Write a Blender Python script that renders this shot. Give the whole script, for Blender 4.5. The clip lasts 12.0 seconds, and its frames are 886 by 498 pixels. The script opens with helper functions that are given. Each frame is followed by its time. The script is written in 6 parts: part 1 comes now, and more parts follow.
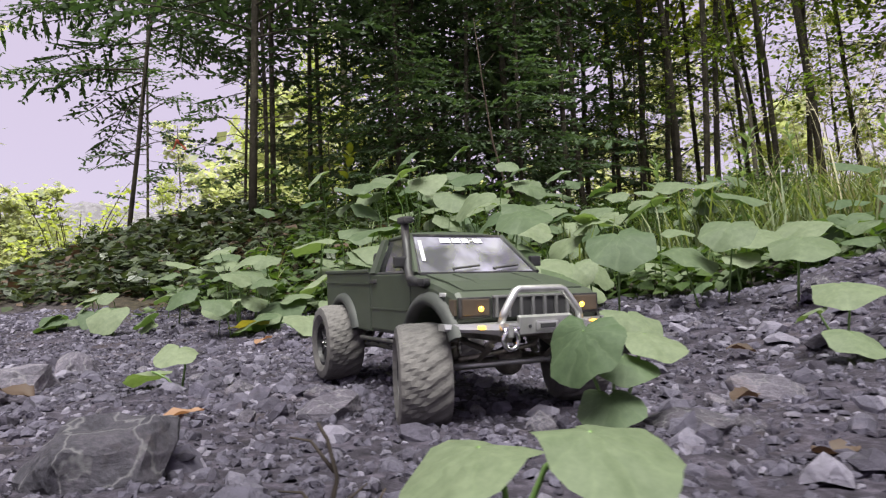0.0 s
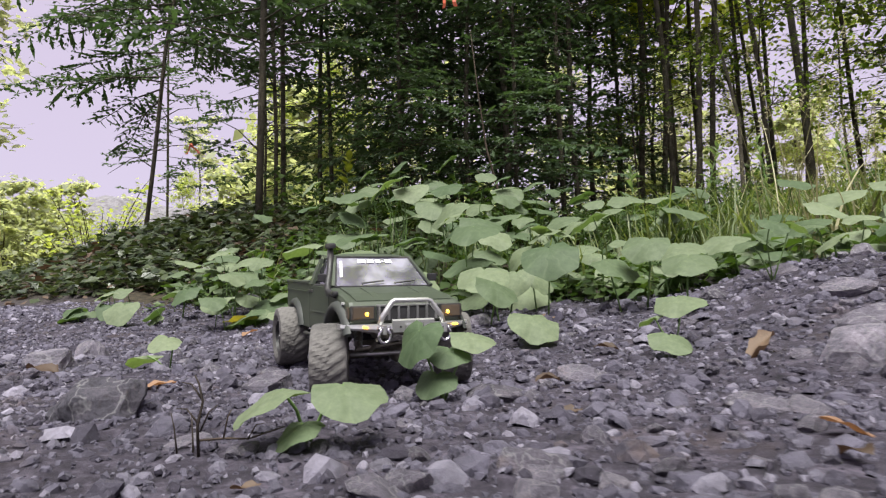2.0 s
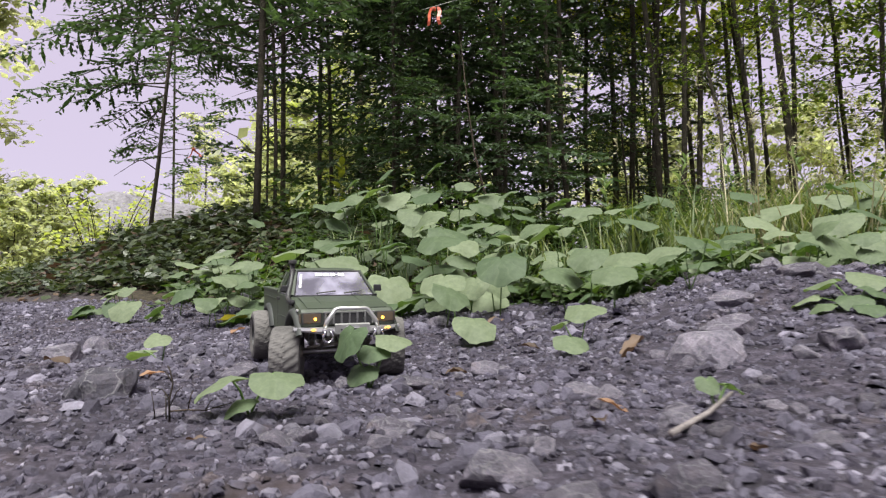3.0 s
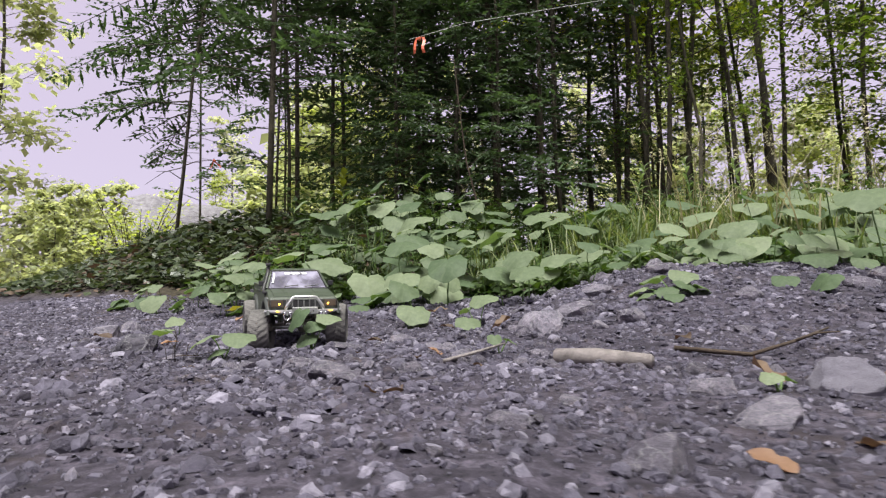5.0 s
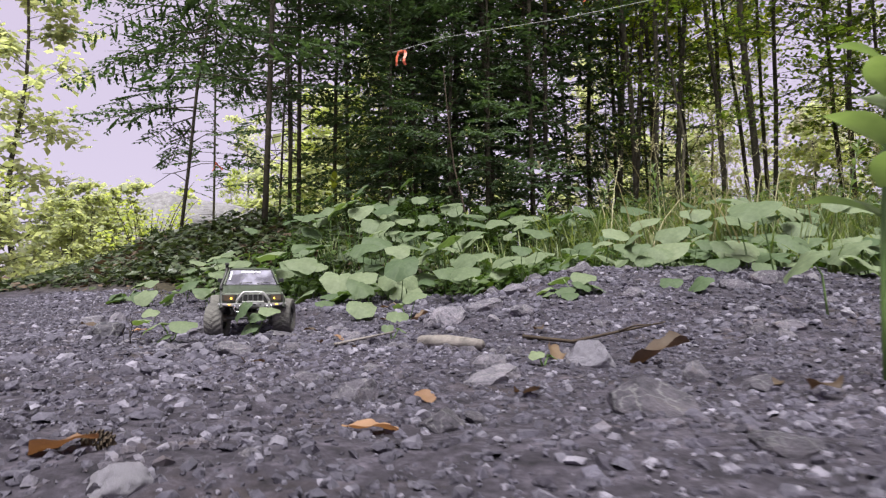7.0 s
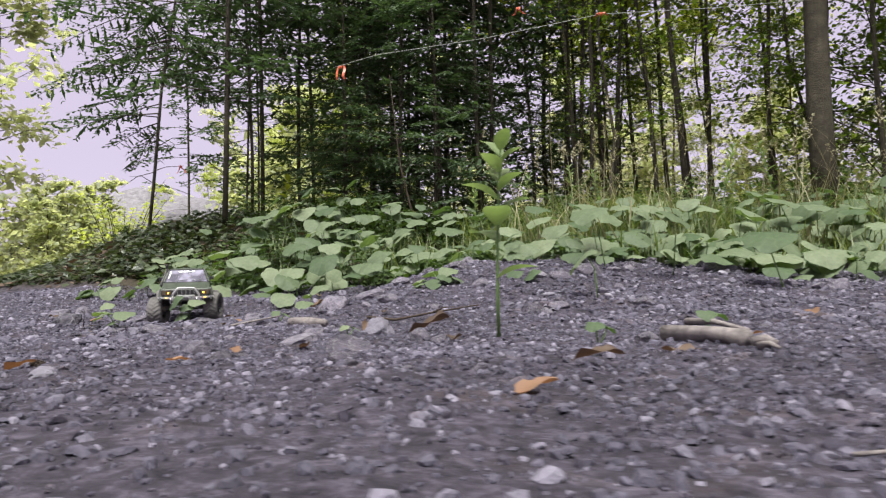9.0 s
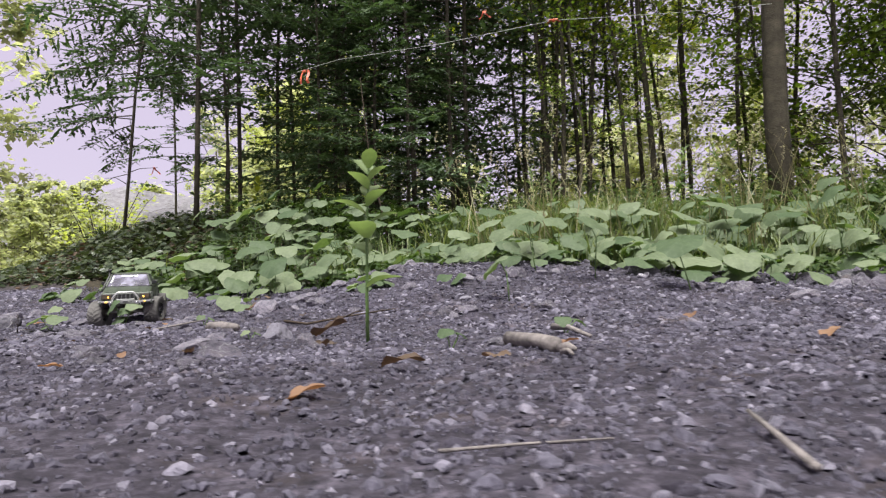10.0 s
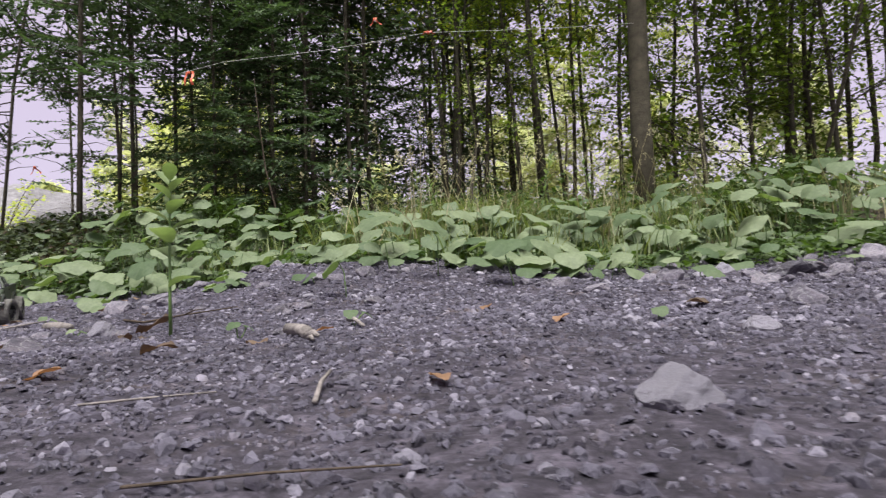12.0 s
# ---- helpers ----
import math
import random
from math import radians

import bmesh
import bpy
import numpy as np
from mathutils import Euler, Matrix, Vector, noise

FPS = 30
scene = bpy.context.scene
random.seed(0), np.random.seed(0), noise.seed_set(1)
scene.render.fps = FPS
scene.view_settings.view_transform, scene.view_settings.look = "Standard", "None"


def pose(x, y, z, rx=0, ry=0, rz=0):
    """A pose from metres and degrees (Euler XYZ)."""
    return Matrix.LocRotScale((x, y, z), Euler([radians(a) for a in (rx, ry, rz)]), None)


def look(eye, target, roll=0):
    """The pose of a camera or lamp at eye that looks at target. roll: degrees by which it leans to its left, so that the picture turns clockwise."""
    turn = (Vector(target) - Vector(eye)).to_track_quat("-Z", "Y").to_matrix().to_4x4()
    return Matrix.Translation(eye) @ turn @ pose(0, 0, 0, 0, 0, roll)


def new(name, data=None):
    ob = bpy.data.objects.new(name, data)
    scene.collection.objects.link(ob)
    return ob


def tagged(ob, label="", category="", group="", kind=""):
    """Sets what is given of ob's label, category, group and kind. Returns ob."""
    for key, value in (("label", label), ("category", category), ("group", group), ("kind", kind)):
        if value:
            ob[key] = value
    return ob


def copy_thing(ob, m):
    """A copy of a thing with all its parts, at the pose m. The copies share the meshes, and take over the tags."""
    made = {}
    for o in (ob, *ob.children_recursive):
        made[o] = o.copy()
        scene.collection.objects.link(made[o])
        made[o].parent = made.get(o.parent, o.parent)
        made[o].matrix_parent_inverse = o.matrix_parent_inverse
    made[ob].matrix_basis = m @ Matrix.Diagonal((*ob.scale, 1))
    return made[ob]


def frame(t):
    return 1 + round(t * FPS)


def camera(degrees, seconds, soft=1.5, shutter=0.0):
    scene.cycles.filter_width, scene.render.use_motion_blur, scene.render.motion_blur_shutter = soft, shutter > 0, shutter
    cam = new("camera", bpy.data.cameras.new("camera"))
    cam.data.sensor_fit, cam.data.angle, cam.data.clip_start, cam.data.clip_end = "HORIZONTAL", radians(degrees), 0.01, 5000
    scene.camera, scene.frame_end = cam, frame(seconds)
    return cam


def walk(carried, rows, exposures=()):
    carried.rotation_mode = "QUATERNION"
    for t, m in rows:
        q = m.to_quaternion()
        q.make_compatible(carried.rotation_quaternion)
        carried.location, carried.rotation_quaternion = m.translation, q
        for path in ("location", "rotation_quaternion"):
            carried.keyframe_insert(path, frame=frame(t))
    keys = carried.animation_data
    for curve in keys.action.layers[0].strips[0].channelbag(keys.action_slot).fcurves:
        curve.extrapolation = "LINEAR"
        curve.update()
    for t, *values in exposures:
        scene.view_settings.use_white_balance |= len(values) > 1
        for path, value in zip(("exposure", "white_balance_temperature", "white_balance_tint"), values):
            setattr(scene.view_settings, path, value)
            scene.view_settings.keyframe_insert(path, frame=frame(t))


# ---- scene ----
cam = camera(72.1, 12.0, soft=1.25, shutter=0.4)
PATH = [
    (0, (0.103, -0.072, 0.082), (-0.432, 1.846, 0.262), -2.5),
    (0.5, (0.144, -0.102, 0.087), (-0.405, 1.813, 0.266), -2.0),
    (1, (0.182, -0.132, 0.087), (-0.378, 1.78, 0.263), -1.9),
    (1.5, (0.228, -0.173, 0.088), (-0.349, 1.734, 0.259), -1.7),
    (2, (0.277, -0.221, 0.09), (-0.314, 1.683, 0.257), -1.6),
    (2.5, (0.341, -0.282, 0.095), (-0.256, 1.62, 0.256), -1.5),
    (3, (0.419, -0.35, 0.105), (-0.19, 1.548, 0.259), -1.1),
    (5, (0.71, -0.622, 0.089), (0.023, 1.251, 0.239), -1.2),
    (5.5, (0.776, -0.633, 0.093), (0.057, 1.227, 0.246), -0.9),
    (6, (0.84, -0.642, 0.095), (0.102, 1.211, 0.246), -0.9),
    (6.5, (0.898, -0.68, 0.09), (0.162, 1.174, 0.238), -0.7),
    (7, (0.963, -0.728, 0.084), (0.223, 1.124, 0.229), -0.6),
    (9, (1.353, -0.985, 0.089), (0.658, 0.887, 0.194), -1.7),
    (9.5, (1.464, -0.97, 0.098), (0.767, 0.903, 0.196), -1.7),
    (10, (1.559, -0.98, 0.102), (0.875, 0.897, 0.197), -1.9),
    (10.5, (1.643, -1.002, 0.102), (0.98, 0.882, 0.193), -1.8),
    (11, (1.717, -1.016, 0.097), (1.104, 0.885, 0.185), -2.0),
    (11.5, (1.779, -1.03, 0.094), (1.241, 0.895, 0.179), -2.2),
    (12, (1.825, -1.051, 0.092), (1.375, 0.896, 0.174), -2.6),
]
EXPOSURE, KELVIN, TINT = 1.87, 6250, 8
walk(cam, [(t, look(eye, target, roll)) for t, eye, target, roll in PATH], [(0, EXPOSURE, KELVIN, TINT), (12, EXPOSURE, KELVIN, TINT)])

# ---- light ----
world = bpy.data.worlds.new("world")
scene.world = world
world.use_nodes = True
_nt = world.node_tree
_sky = _nt.nodes.new("ShaderNodeTexSky")
_sky.sky_type = "NISHITA"
_sky.sun_disc = False
SUN_ELEV, SUN_AZ = radians(70), radians(165)   # azimuth from +y, clockwise; a bright hazy day with a veiled sun
_sky.sun_elevation, _sky.sun_rotation = SUN_ELEV, SUN_AZ
_sky.air_density, _sky.dust_density, _sky.ozone_density = 1.0, 0.6, 1.0
_haze = _nt.nodes.new("ShaderNodeMix")
_haze.data_type = "RGBA"
_haze.inputs[0].default_value = 0.85
_haze.inputs[7].default_value = (5.6, 4.55, 5.6, 1)
_nt.links.new(_sky.outputs[0], _haze.inputs[6])
_nt.links.new(_haze.outputs[2], _nt.nodes["Background"].inputs[0])
_nt.nodes["Background"].inputs[1].default_value = 0.040
sun = new("sun", bpy.data.lights.new("sun", "SUN"))
sun.data.energy, sun.data.angle, sun.data.color = 2.65, radians(42), (1.0, 0.96, 0.87)
sun_from = Vector((math.sin(SUN_AZ) * math.cos(SUN_ELEV), math.cos(SUN_AZ) * math.cos(SUN_ELEV), math.sin(SUN_ELEV)))
sun.matrix_world = look(sun_from * 30, (0, 0, 0))

# ---- helpers of this scene ----
RND = random.Random(11)
TAU = 2 * math.pi


def smooth(a, b, v):
    t = min(1.0, max(0.0, (v - a) / (b - a)))
    return t * t * (3 - 2 * t)


def nz(x, y, s, seed=0.0):
    return noise.noise((x * s + seed, y * s - seed, seed * 0.37))


TRUCK_X, TRUCK_Y, TRUCK_YAW = -0.0726, 0.5328, radians(-48.2)
TRUCK_FWD = (math.cos(TRUCK_YAW), math.sin(TRUCK_YAW))


def lay(x, y):
    """The lie of the land without its grit."""
    left = smooth(-4.6, -2.4, x)
    far_side = 0.35 * smooth(1.6, 2.2, x)
    rise = 0.07 * smooth(0.55, 1.4, y - far_side + 0.12 * math.sin(x * 2.1)) + 0.13 * smooth(1.3, 2.4, y - far_side)
    mound = 0.39 * math.exp(-((x + 1.80) / 1.15) ** 2 - ((y - 2.75) / 0.80) ** 2)
    back = 0.22 * smooth(2.3, 4.5, y) * smooth(-3.4, -1.2, x)
    right = 0.08 * smooth(2.0, 3.6, x) * smooth(0.4, 1.8, y)
    bank = (0.085 - 0.05 * smooth(1.0, 1.7, x)) * smooth(0.1, 0.95, y) * smooth(0.25, 0.7, x) * (1 - 0.7 * smooth(1.0, 2.4, y))
    z = (rise + back) * left + mound + right + bank
    z -= 0.5 * smooth(-5.0, -14.0, x) * smooth(-2, 4, y)
    z += 0.012 * nz(x, y, 2.2, 3.1) + 0.010 * nz(x, y, 5.5, 8.3)
    d = math.hypot(x, y)
    if d > 18:
        z += 0.6 * smooth(18, 70, d) * (1 + nz(x, y, 0.03, 2.0))
    u = (x - TRUCK_X) * TRUCK_FWD[0] + (y - TRUCK_Y) * TRUCK_FWD[1]
    v = -(x - TRUCK_X) * TRUCK_FWD[1] + (y - TRUCK_Y) * TRUCK_FWD[0]
    w = smooth(0.30, 0.16, abs(u)) * smooth(0.26, 0.11, abs(v))
    return z * (1 - w) + (-0.0057 - 0.0366 * u) * w


def relief(x, y):
    n = 0.0035 * nz(x, y, 28, 1.7) + 0.0022 * nz(x, y, 70, 4.1) + 0.006 * max(0, nz(x, y, 11, 6.6))
    return n


def ground_z(x, y):
    return lay(x, y) + relief(x, y)


def mesh_of(name, verts, faces, mats=(), smooth_all=False):
    me = bpy.data.meshes.new(name)
    me.from_pydata(verts, [], faces)
    for m in mats:
        me.materials.append(m)
    if smooth_all:
        me.polygons.foreach_set("use_smooth", [True] * len(me.polygons))
    me.update()
    return me


def part(name, bm, material, parent=None, label="", shade=False):
    """Links a bmesh as one mesh object, under a thing or a part."""
    me = bpy.data.meshes.new(name)
    bm.normal_update()
    bm.to_mesh(me)
    bm.free()
    me.materials.append(material)
    if shade:
        me.polygons.foreach_set("use_smooth", [True] * len(me.polygons))
    ob = new(name, me)
    ob.parent = parent
    return tagged(ob, label)


def piece(name, me, parent=None, m=None, label=""):
    ob = new(name, me)
    ob.parent = parent
    if m is not None:
        ob.matrix_basis = m
    return tagged(ob, label)


def thing(name, label, category, m=None, group="", kind=""):
    ob = new(name)
    ob.empty_display_size = 0.05
    if m is not None:
        ob.matrix_basis = m
    return tagged(ob, label, category, group, kind)


def box_into(bm, lo, hi, bevel=0.0):
    m = Matrix.Translation([(a + b) / 2 for a, b in zip(lo, hi)]) @ Matrix.Diagonal([b - a for a, b in zip(lo, hi)] + [1])
    r = bmesh.ops.create_cube(bm, size=1.0, matrix=m)
    if bevel:
        es = list({e for v in r["verts"] for e in v.link_edges})
        bmesh.ops.bevel(bm, geom=es, offset=bevel, segments=2, affect="EDGES", profile=0.6)
    return bm


def box(lo, hi, bevel=0.0):
    return box_into(bmesh.new(), lo, hi, bevel)


def tube_into(bm, pts, r, n=8, r1=None, cap=True):
    pts = [Vector(p) for p in pts]
    rings = []
    side = None
    for i, p in enumerate(pts):
        d = (pts[min(i + 1, len(pts) - 1)] - pts[max(i - 1, 0)]).normalized()
        if side is None:
            side = d.orthogonal().normalized()
        side = (side - d * side.dot(d)).normalized()
        up = d.cross(side)
        k = i / max(1, len(pts) - 1)
        rr = r if r1 is None else r + (r1 - r) * k
        rings.append([bm.verts.new(p + (side * math.cos(TAU * j / n) + up * math.sin(TAU * j / n)) * rr) for j in range(n)])
    for a, b in zip(rings, rings[1:]):
        for j in range(n):
            bm.faces.new((a[j], a[(j + 1) % n], b[(j + 1) % n], b[j]))
    if cap:
        bm.faces.new(rings[0][::-1])
        bm.faces.new(rings[-1])
    return bm


def tube(pts, r, n=8, r1=None):
    return tube_into(bmesh.new(), pts, r, n, r1)


def cyl_into(bm, a, b, r, n=16):
    return tube_into(bm, [a, b], r, n)


def lathe_into(bm, profile, n, closed=False):
    """Turns (radius, y) pairs round the y axis."""
    rings = [[bm.verts.new((r * math.cos(TAU * j / n), y, r * math.sin(TAU * j / n))) for j in range(n)] for r, y in profile]
    pairs = list(zip(rings, rings[1:])) + ([(rings[-1], rings[0])] if closed else [])
    for a, b in pairs:
        for j in range(n):
            bm.faces.new((a[j], b[j], b[(j + 1) % n], a[(j + 1) % n]))
    return bm


def plate_into(bm, outline, y0, y1, bevel=0.0):
    """An outline in x, z drawn out along y."""
    a = [bm.verts.new((x, y0, z)) for x, z in outline]
    b = [bm.verts.new((x, y1, z)) for x, z in outline]
    n = len(a)
    fs = [bm.faces.new(a), bm.faces.new(b[::-1])]
    for i in range(n):
        fs.append(bm.faces.new((a[i], b[i], b[(i + 1) % n], a[(i + 1) % n])))
    bmesh.ops.recalc_face_normals(bm, faces=fs)
    if bevel:
        rim = [e for f in fs[:2] for e in f.edges]
        bmesh.ops.bevel(bm, geom=list(set(rim)), offset=bevel, segments=2, affect="EDGES", profile=0.55)
    return bm


def plate(outline, y0, y1, bevel=0.0):
    return plate_into(bmesh.new(), outline, y0, y1, bevel)


# ---- materials ----
def material(name, build):
    m = bpy.data.materials.new(name)
    m.use_nodes = True
    build(m.node_tree, m.node_tree.nodes["Principled BSDF"])
    return m


def node(nt, kind, **inputs):
    n = nt.nodes.new(kind)
    for k, v in inputs.items():
        n.inputs[k.replace("_", " ")].default_value = v
    return n


def ramp(nt, fac, stops):
    r = nt.nodes.new("ShaderNodeValToRGB")
    e = r.color_ramp.elements
    while len(e) < len(stops):
        e.new(0.5)
    for s, (p, c) in zip(e, stops):
        s.position, s.color = p, (*c, 1)
    nt.links.new(fac, r.inputs[0])
    return r.outputs[0]


def mixed(nt, fac, a, b, mode="MIX"):
    m = nt.nodes.new("ShaderNodeMix")
    m.data_type, m.blend_type = "RGBA", mode
    for sock, v in ((m.inputs[0], fac), (m.inputs[6], a), (m.inputs[7], b)):
        if isinstance(v, bpy.types.NodeSocket):
            nt.links.new(v, sock)
        elif isinstance(v, tuple):
            sock.default_value = (*v, 1)
        else:
            sock.default_value = v
    return m.outputs[2]


def coords(nt, kind="Object"):
    return nt.nodes.new("ShaderNodeTexCoord").outputs[kind]


def noise_of(nt, scale, detail=4.0, rough=0.6, kind="Object"):
    n = node(nt, "ShaderNodeTexNoise", Scale=scale, Detail=detail, Roughness=rough)
    nt.links.new(coords(nt, kind), n.inputs["Vector"])
    return n.outputs["Fac"]


def bump(nt, bsdf, height, strength, distance):
    b = node(nt, "ShaderNodeBump", Strength=strength, Distance=distance)
    nt.links.new(height, b.inputs["Height"])
    nt.links.new(b.outputs[0], bsdf.inputs["Normal"])


def stony(name, dark, mid, light, scale, rough=0.9, island=True, bumps=0.004, specks=0.5, stain=None):
    def build(nt, p):
        g = nt.nodes.new("ShaderNodeNewGeometry")
        oi = nt.nodes.new("ShaderNodeObjectInfo")
        src = g.outputs["Random Per Island"] if island else oi.outputs["Random"]
        base = ramp(nt, src, [(0.0, dark), (0.45, mid), (0.78, mid), (1.0, light)])
        n1 = noise_of(nt, scale, 6, 0.7)
        tone = ramp(nt, n1, [(0.3, (0.6, 0.6, 0.6)), (0.7, (1.25, 1.25, 1.25))])
        col = mixed(nt, 1.0, base, tone, "MULTIPLY")
        n2 = noise_of(nt, scale * 7, 3, 0.8)
        fleck = ramp(nt, n2, [(0.60, (0, 0, 0)), (0.72, (1, 1, 1))])
        f = nt.nodes.new("ShaderNodeMath")
        f.operation = "MULTIPLY"
        f.inputs[1].default_value = specks * 0.5
        nt.links.new(fleck, f.inputs[0])
        col = mixed(nt, f.outputs[0], col, tuple(min(0.6, c * 1.7) for c in light))
        if stain:
            wash = ramp(nt, noise_of(nt, 2.6, 4, 0.6), [(0.35, (0.72, 0.72, 0.73)), (0.65, (1.14, 1.13, 1.14))])
            col = mixed(nt, 1.0, col, wash, "MULTIPLY")
            rust = ramp(nt, noise_of(nt, 8, 5, 0.75), [(0.58, (0, 0, 0)), (0.72, (0.5, 0.5, 0.5))])
            col = mixed(nt, rust, col, stain)
        nt.links.new(col, p.inputs["Base Color"])
        p.inputs["Roughness"].default_value = rough
        p.inputs["Specular IOR Level"].default_value = 0.35
        bump(nt, p, noise_of(nt, scale * 4, 6, 0.75), 0.8, bumps)
    return material(name, build)


def leafy(name, a, b, through_a, rough=0.5, share=0.35, scale=30.0, island=True, spec=0.4):
    """Leaf tissue: a thin sheet that lets some light through."""
    def build(nt, p):
        g = nt.nodes.new("ShaderNodeNewGeometry")
        oi = nt.nodes.new("ShaderNodeObjectInfo")
        src = g.outputs["Random Per Island"] if island else oi.outputs["Random"]
        col = mixed(nt, src, a, b)
        n1 = noise_of(nt, scale, 4, 0.65)
        tone = ramp(nt, n1, [(0.3, (0.78, 0.8, 0.75)), (0.7, (1.15, 1.12, 1.1))])
        col = mixed(nt, 1.0, col, tone, "MULTIPLY")
        nt.links.new(col, p.inputs["Base Color"])
        p.inputs["Roughness"].default_value = rough
        p.inputs["Specular IOR Level"].default_value = spec
        t = nt.nodes.new("ShaderNodeBsdfTranslucent")
        tcol = mixed(nt, 1.0, col, through_a, "MULTIPLY")
        nt.links.new(tcol, t.inputs[0])
        mx = nt.nodes.new("ShaderNodeMixShader")
        mx.inputs[0].default_value = share
        nt.links.new(p.outputs[0], mx.inputs[1])
        nt.links.new(t.outputs[0], mx.inputs[2])
        nt.links.new(mx.outputs[0], nt.nodes["Material Output"].inputs[0])
    return material(name, build)


def plain(name, col, rough=0.5, metal=0.0, scale=60.0, vary=0.15, bumps=0.0, dust=None, dust_amount=0.0, spec=0.5):
    def build(nt, p):
        n1 = noise_of(nt, scale, 5, 0.65)
        tone = ramp(nt, n1, [(0.3, (1 - vary,) * 3), (0.7, (1 + vary,) * 3)])
        c = mixed(nt, 1.0, col, tone, "MULTIPLY")
        if dust:
            n3 = noise_of(nt, scale * 0.35, 6, 0.75)
            lo = 0.62 - 0.5 * dust_amount
            d = ramp(nt, n3, [(lo, (0, 0, 0)), (lo + 0.25, (1, 1, 1))])
            c = mixed(nt, d, c, dust)
            r = ramp(nt, d, [(0, (rough,) * 3), (1, (0.95,) * 3)])
            nt.links.new(r, p.inputs["Roughness"])
        else:
            p.inputs["Roughness"].default_value = rough
        nt.links.new(c, p.inputs["Base Color"])
        p.inputs["Metallic"].default_value = metal
        p.inputs["Specular IOR Level"].default_value = spec
        if bumps:
            n2 = noise_of(nt, scale * 6, 3, 0.7)
            bump(nt, p, n2, 0.5, bumps)
    return material(name, build)


def ground_build(nt, p):
    n1 = noise_of(nt, 2.5, 6, 0.65)
    n2 = noise_of(nt, 45, 8, 0.75)
    n3 = noise_of(nt, 190, 4, 0.8)
    dirt = ramp(nt, n2, [(0.32, (0.010, 0.009, 0.013)), (0.5, (0.036, 0.032, 0.044)), (0.72, (0.110, 0.099, 0.130))])
    fine = ramp(nt, n3, [(0.3, (0.55, 0.55, 0.56)), (0.68, (1.35, 1.33, 1.34))])
    col = mixed(nt, 1.0, dirt, fine, "MULTIPLY")
    wash = ramp(nt, n1, [(0.35, (0.85, 0.83, 0.84)), (0.65, (1.12, 1.1, 1.08))])
    col = mixed(nt, 1.0, col, wash, "MULTIPLY")
    rust = ramp(nt, noise_of(nt, 7, 5, 0.7), [(0.56, (0, 0, 0)), (0.72, (0.30, 0.30, 0.30))])
    col = mixed(nt, rust, col, (0.085, 0.060, 0.048))
    litter = ramp(nt, n2, [(0.3, (0.012, 0.011, 0.008)), (0.55, (0.038, 0.031, 0.020)), (0.75, (0.085, 0.068, 0.042))])
    at = nt.nodes.new("ShaderNodeAttribute")
    at.attribute_name = "litter"
    col = mixed(nt, at.outputs["Fac"], col, litter)
    nt.links.new(col, p.inputs["Base Color"])
    p.inputs["Roughness"].default_value = 0.95
    p.inputs["Specular IOR Level"].default_value = 0.25
    bump(nt, p, n2, 0.8, 0.006)


GROUND = material("gravelly_earth", ground_build)
GRAVEL = stony("gravel_chips", (0.035, 0.030, 0.044), (0.100, 0.093, 0.124), (0.250, 0.235, 0.288), 60, specks=0.35, stain=(0.130, 0.096, 0.084))


def rocky(name, dark, mid, light):
    """Broken rock: mottled at several scales, with a few pale veins and a rough, pitted skin."""
    def build(nt, p):
        oi = nt.nodes.new("ShaderNodeObjectInfo")
        base = ramp(nt, oi.outputs["Random"], [(0.0, dark), (0.5, mid), (1.0, light)])
        tone = ramp(nt, noise_of(nt, 1.8, 8, 0.7), [(0.30, (0.55, 0.56, 0.58)), (0.5, (0.95, 0.94, 0.95)), (0.72, (1.45, 1.40, 1.38))])
        col = mixed(nt, 1.0, base, tone, "MULTIPLY")
        grain = ramp(nt, noise_of(nt, 14, 6, 0.8), [(0.35, (0.65, 0.65, 0.66)), (0.65, (1.35, 1.34, 1.35))])
        col = mixed(nt, 1.0, col, grain, "MULTIPLY")
        w = node(nt, "ShaderNodeTexNoise", Scale=2.2, Detail=3.0)
        nt.links.new(coords(nt), w.inputs["Vector"])
        bent = mixed(nt, 0.35, coords(nt), w.outputs["Color"], "LINEAR_LIGHT")
        v = node(nt, "ShaderNodeTexVoronoi", Scale=1.3)
        v.feature = "DISTANCE_TO_EDGE"
        nt.links.new(bent, v.inputs["Vector"])
        vein = ramp(nt, v.outputs["Distance"], [(0.0, (0.45, 0.45, 0.45)), (0.035, (0, 0, 0))])
        col = mixed(nt, vein, col, (0.30, 0.295, 0.30))
        rust = ramp(nt, noise_of(nt, 1.1, 4, 0.6), [(0.60, (0, 0, 0)), (0.75, (0.45, 0.45, 0.45))])
        col = mixed(nt, rust, col, (0.15, 0.115, 0.095))
        nt.links.new(col, p.inputs["Base Color"])
        p.inputs["Roughness"].default_value = 0.85
        p.inputs["Specular IOR Level"].default_value = 0.4
        bump(nt, p, noise_of(nt, 7, 9, 0.75), 0.9, 0.006)
    return material(name, build)


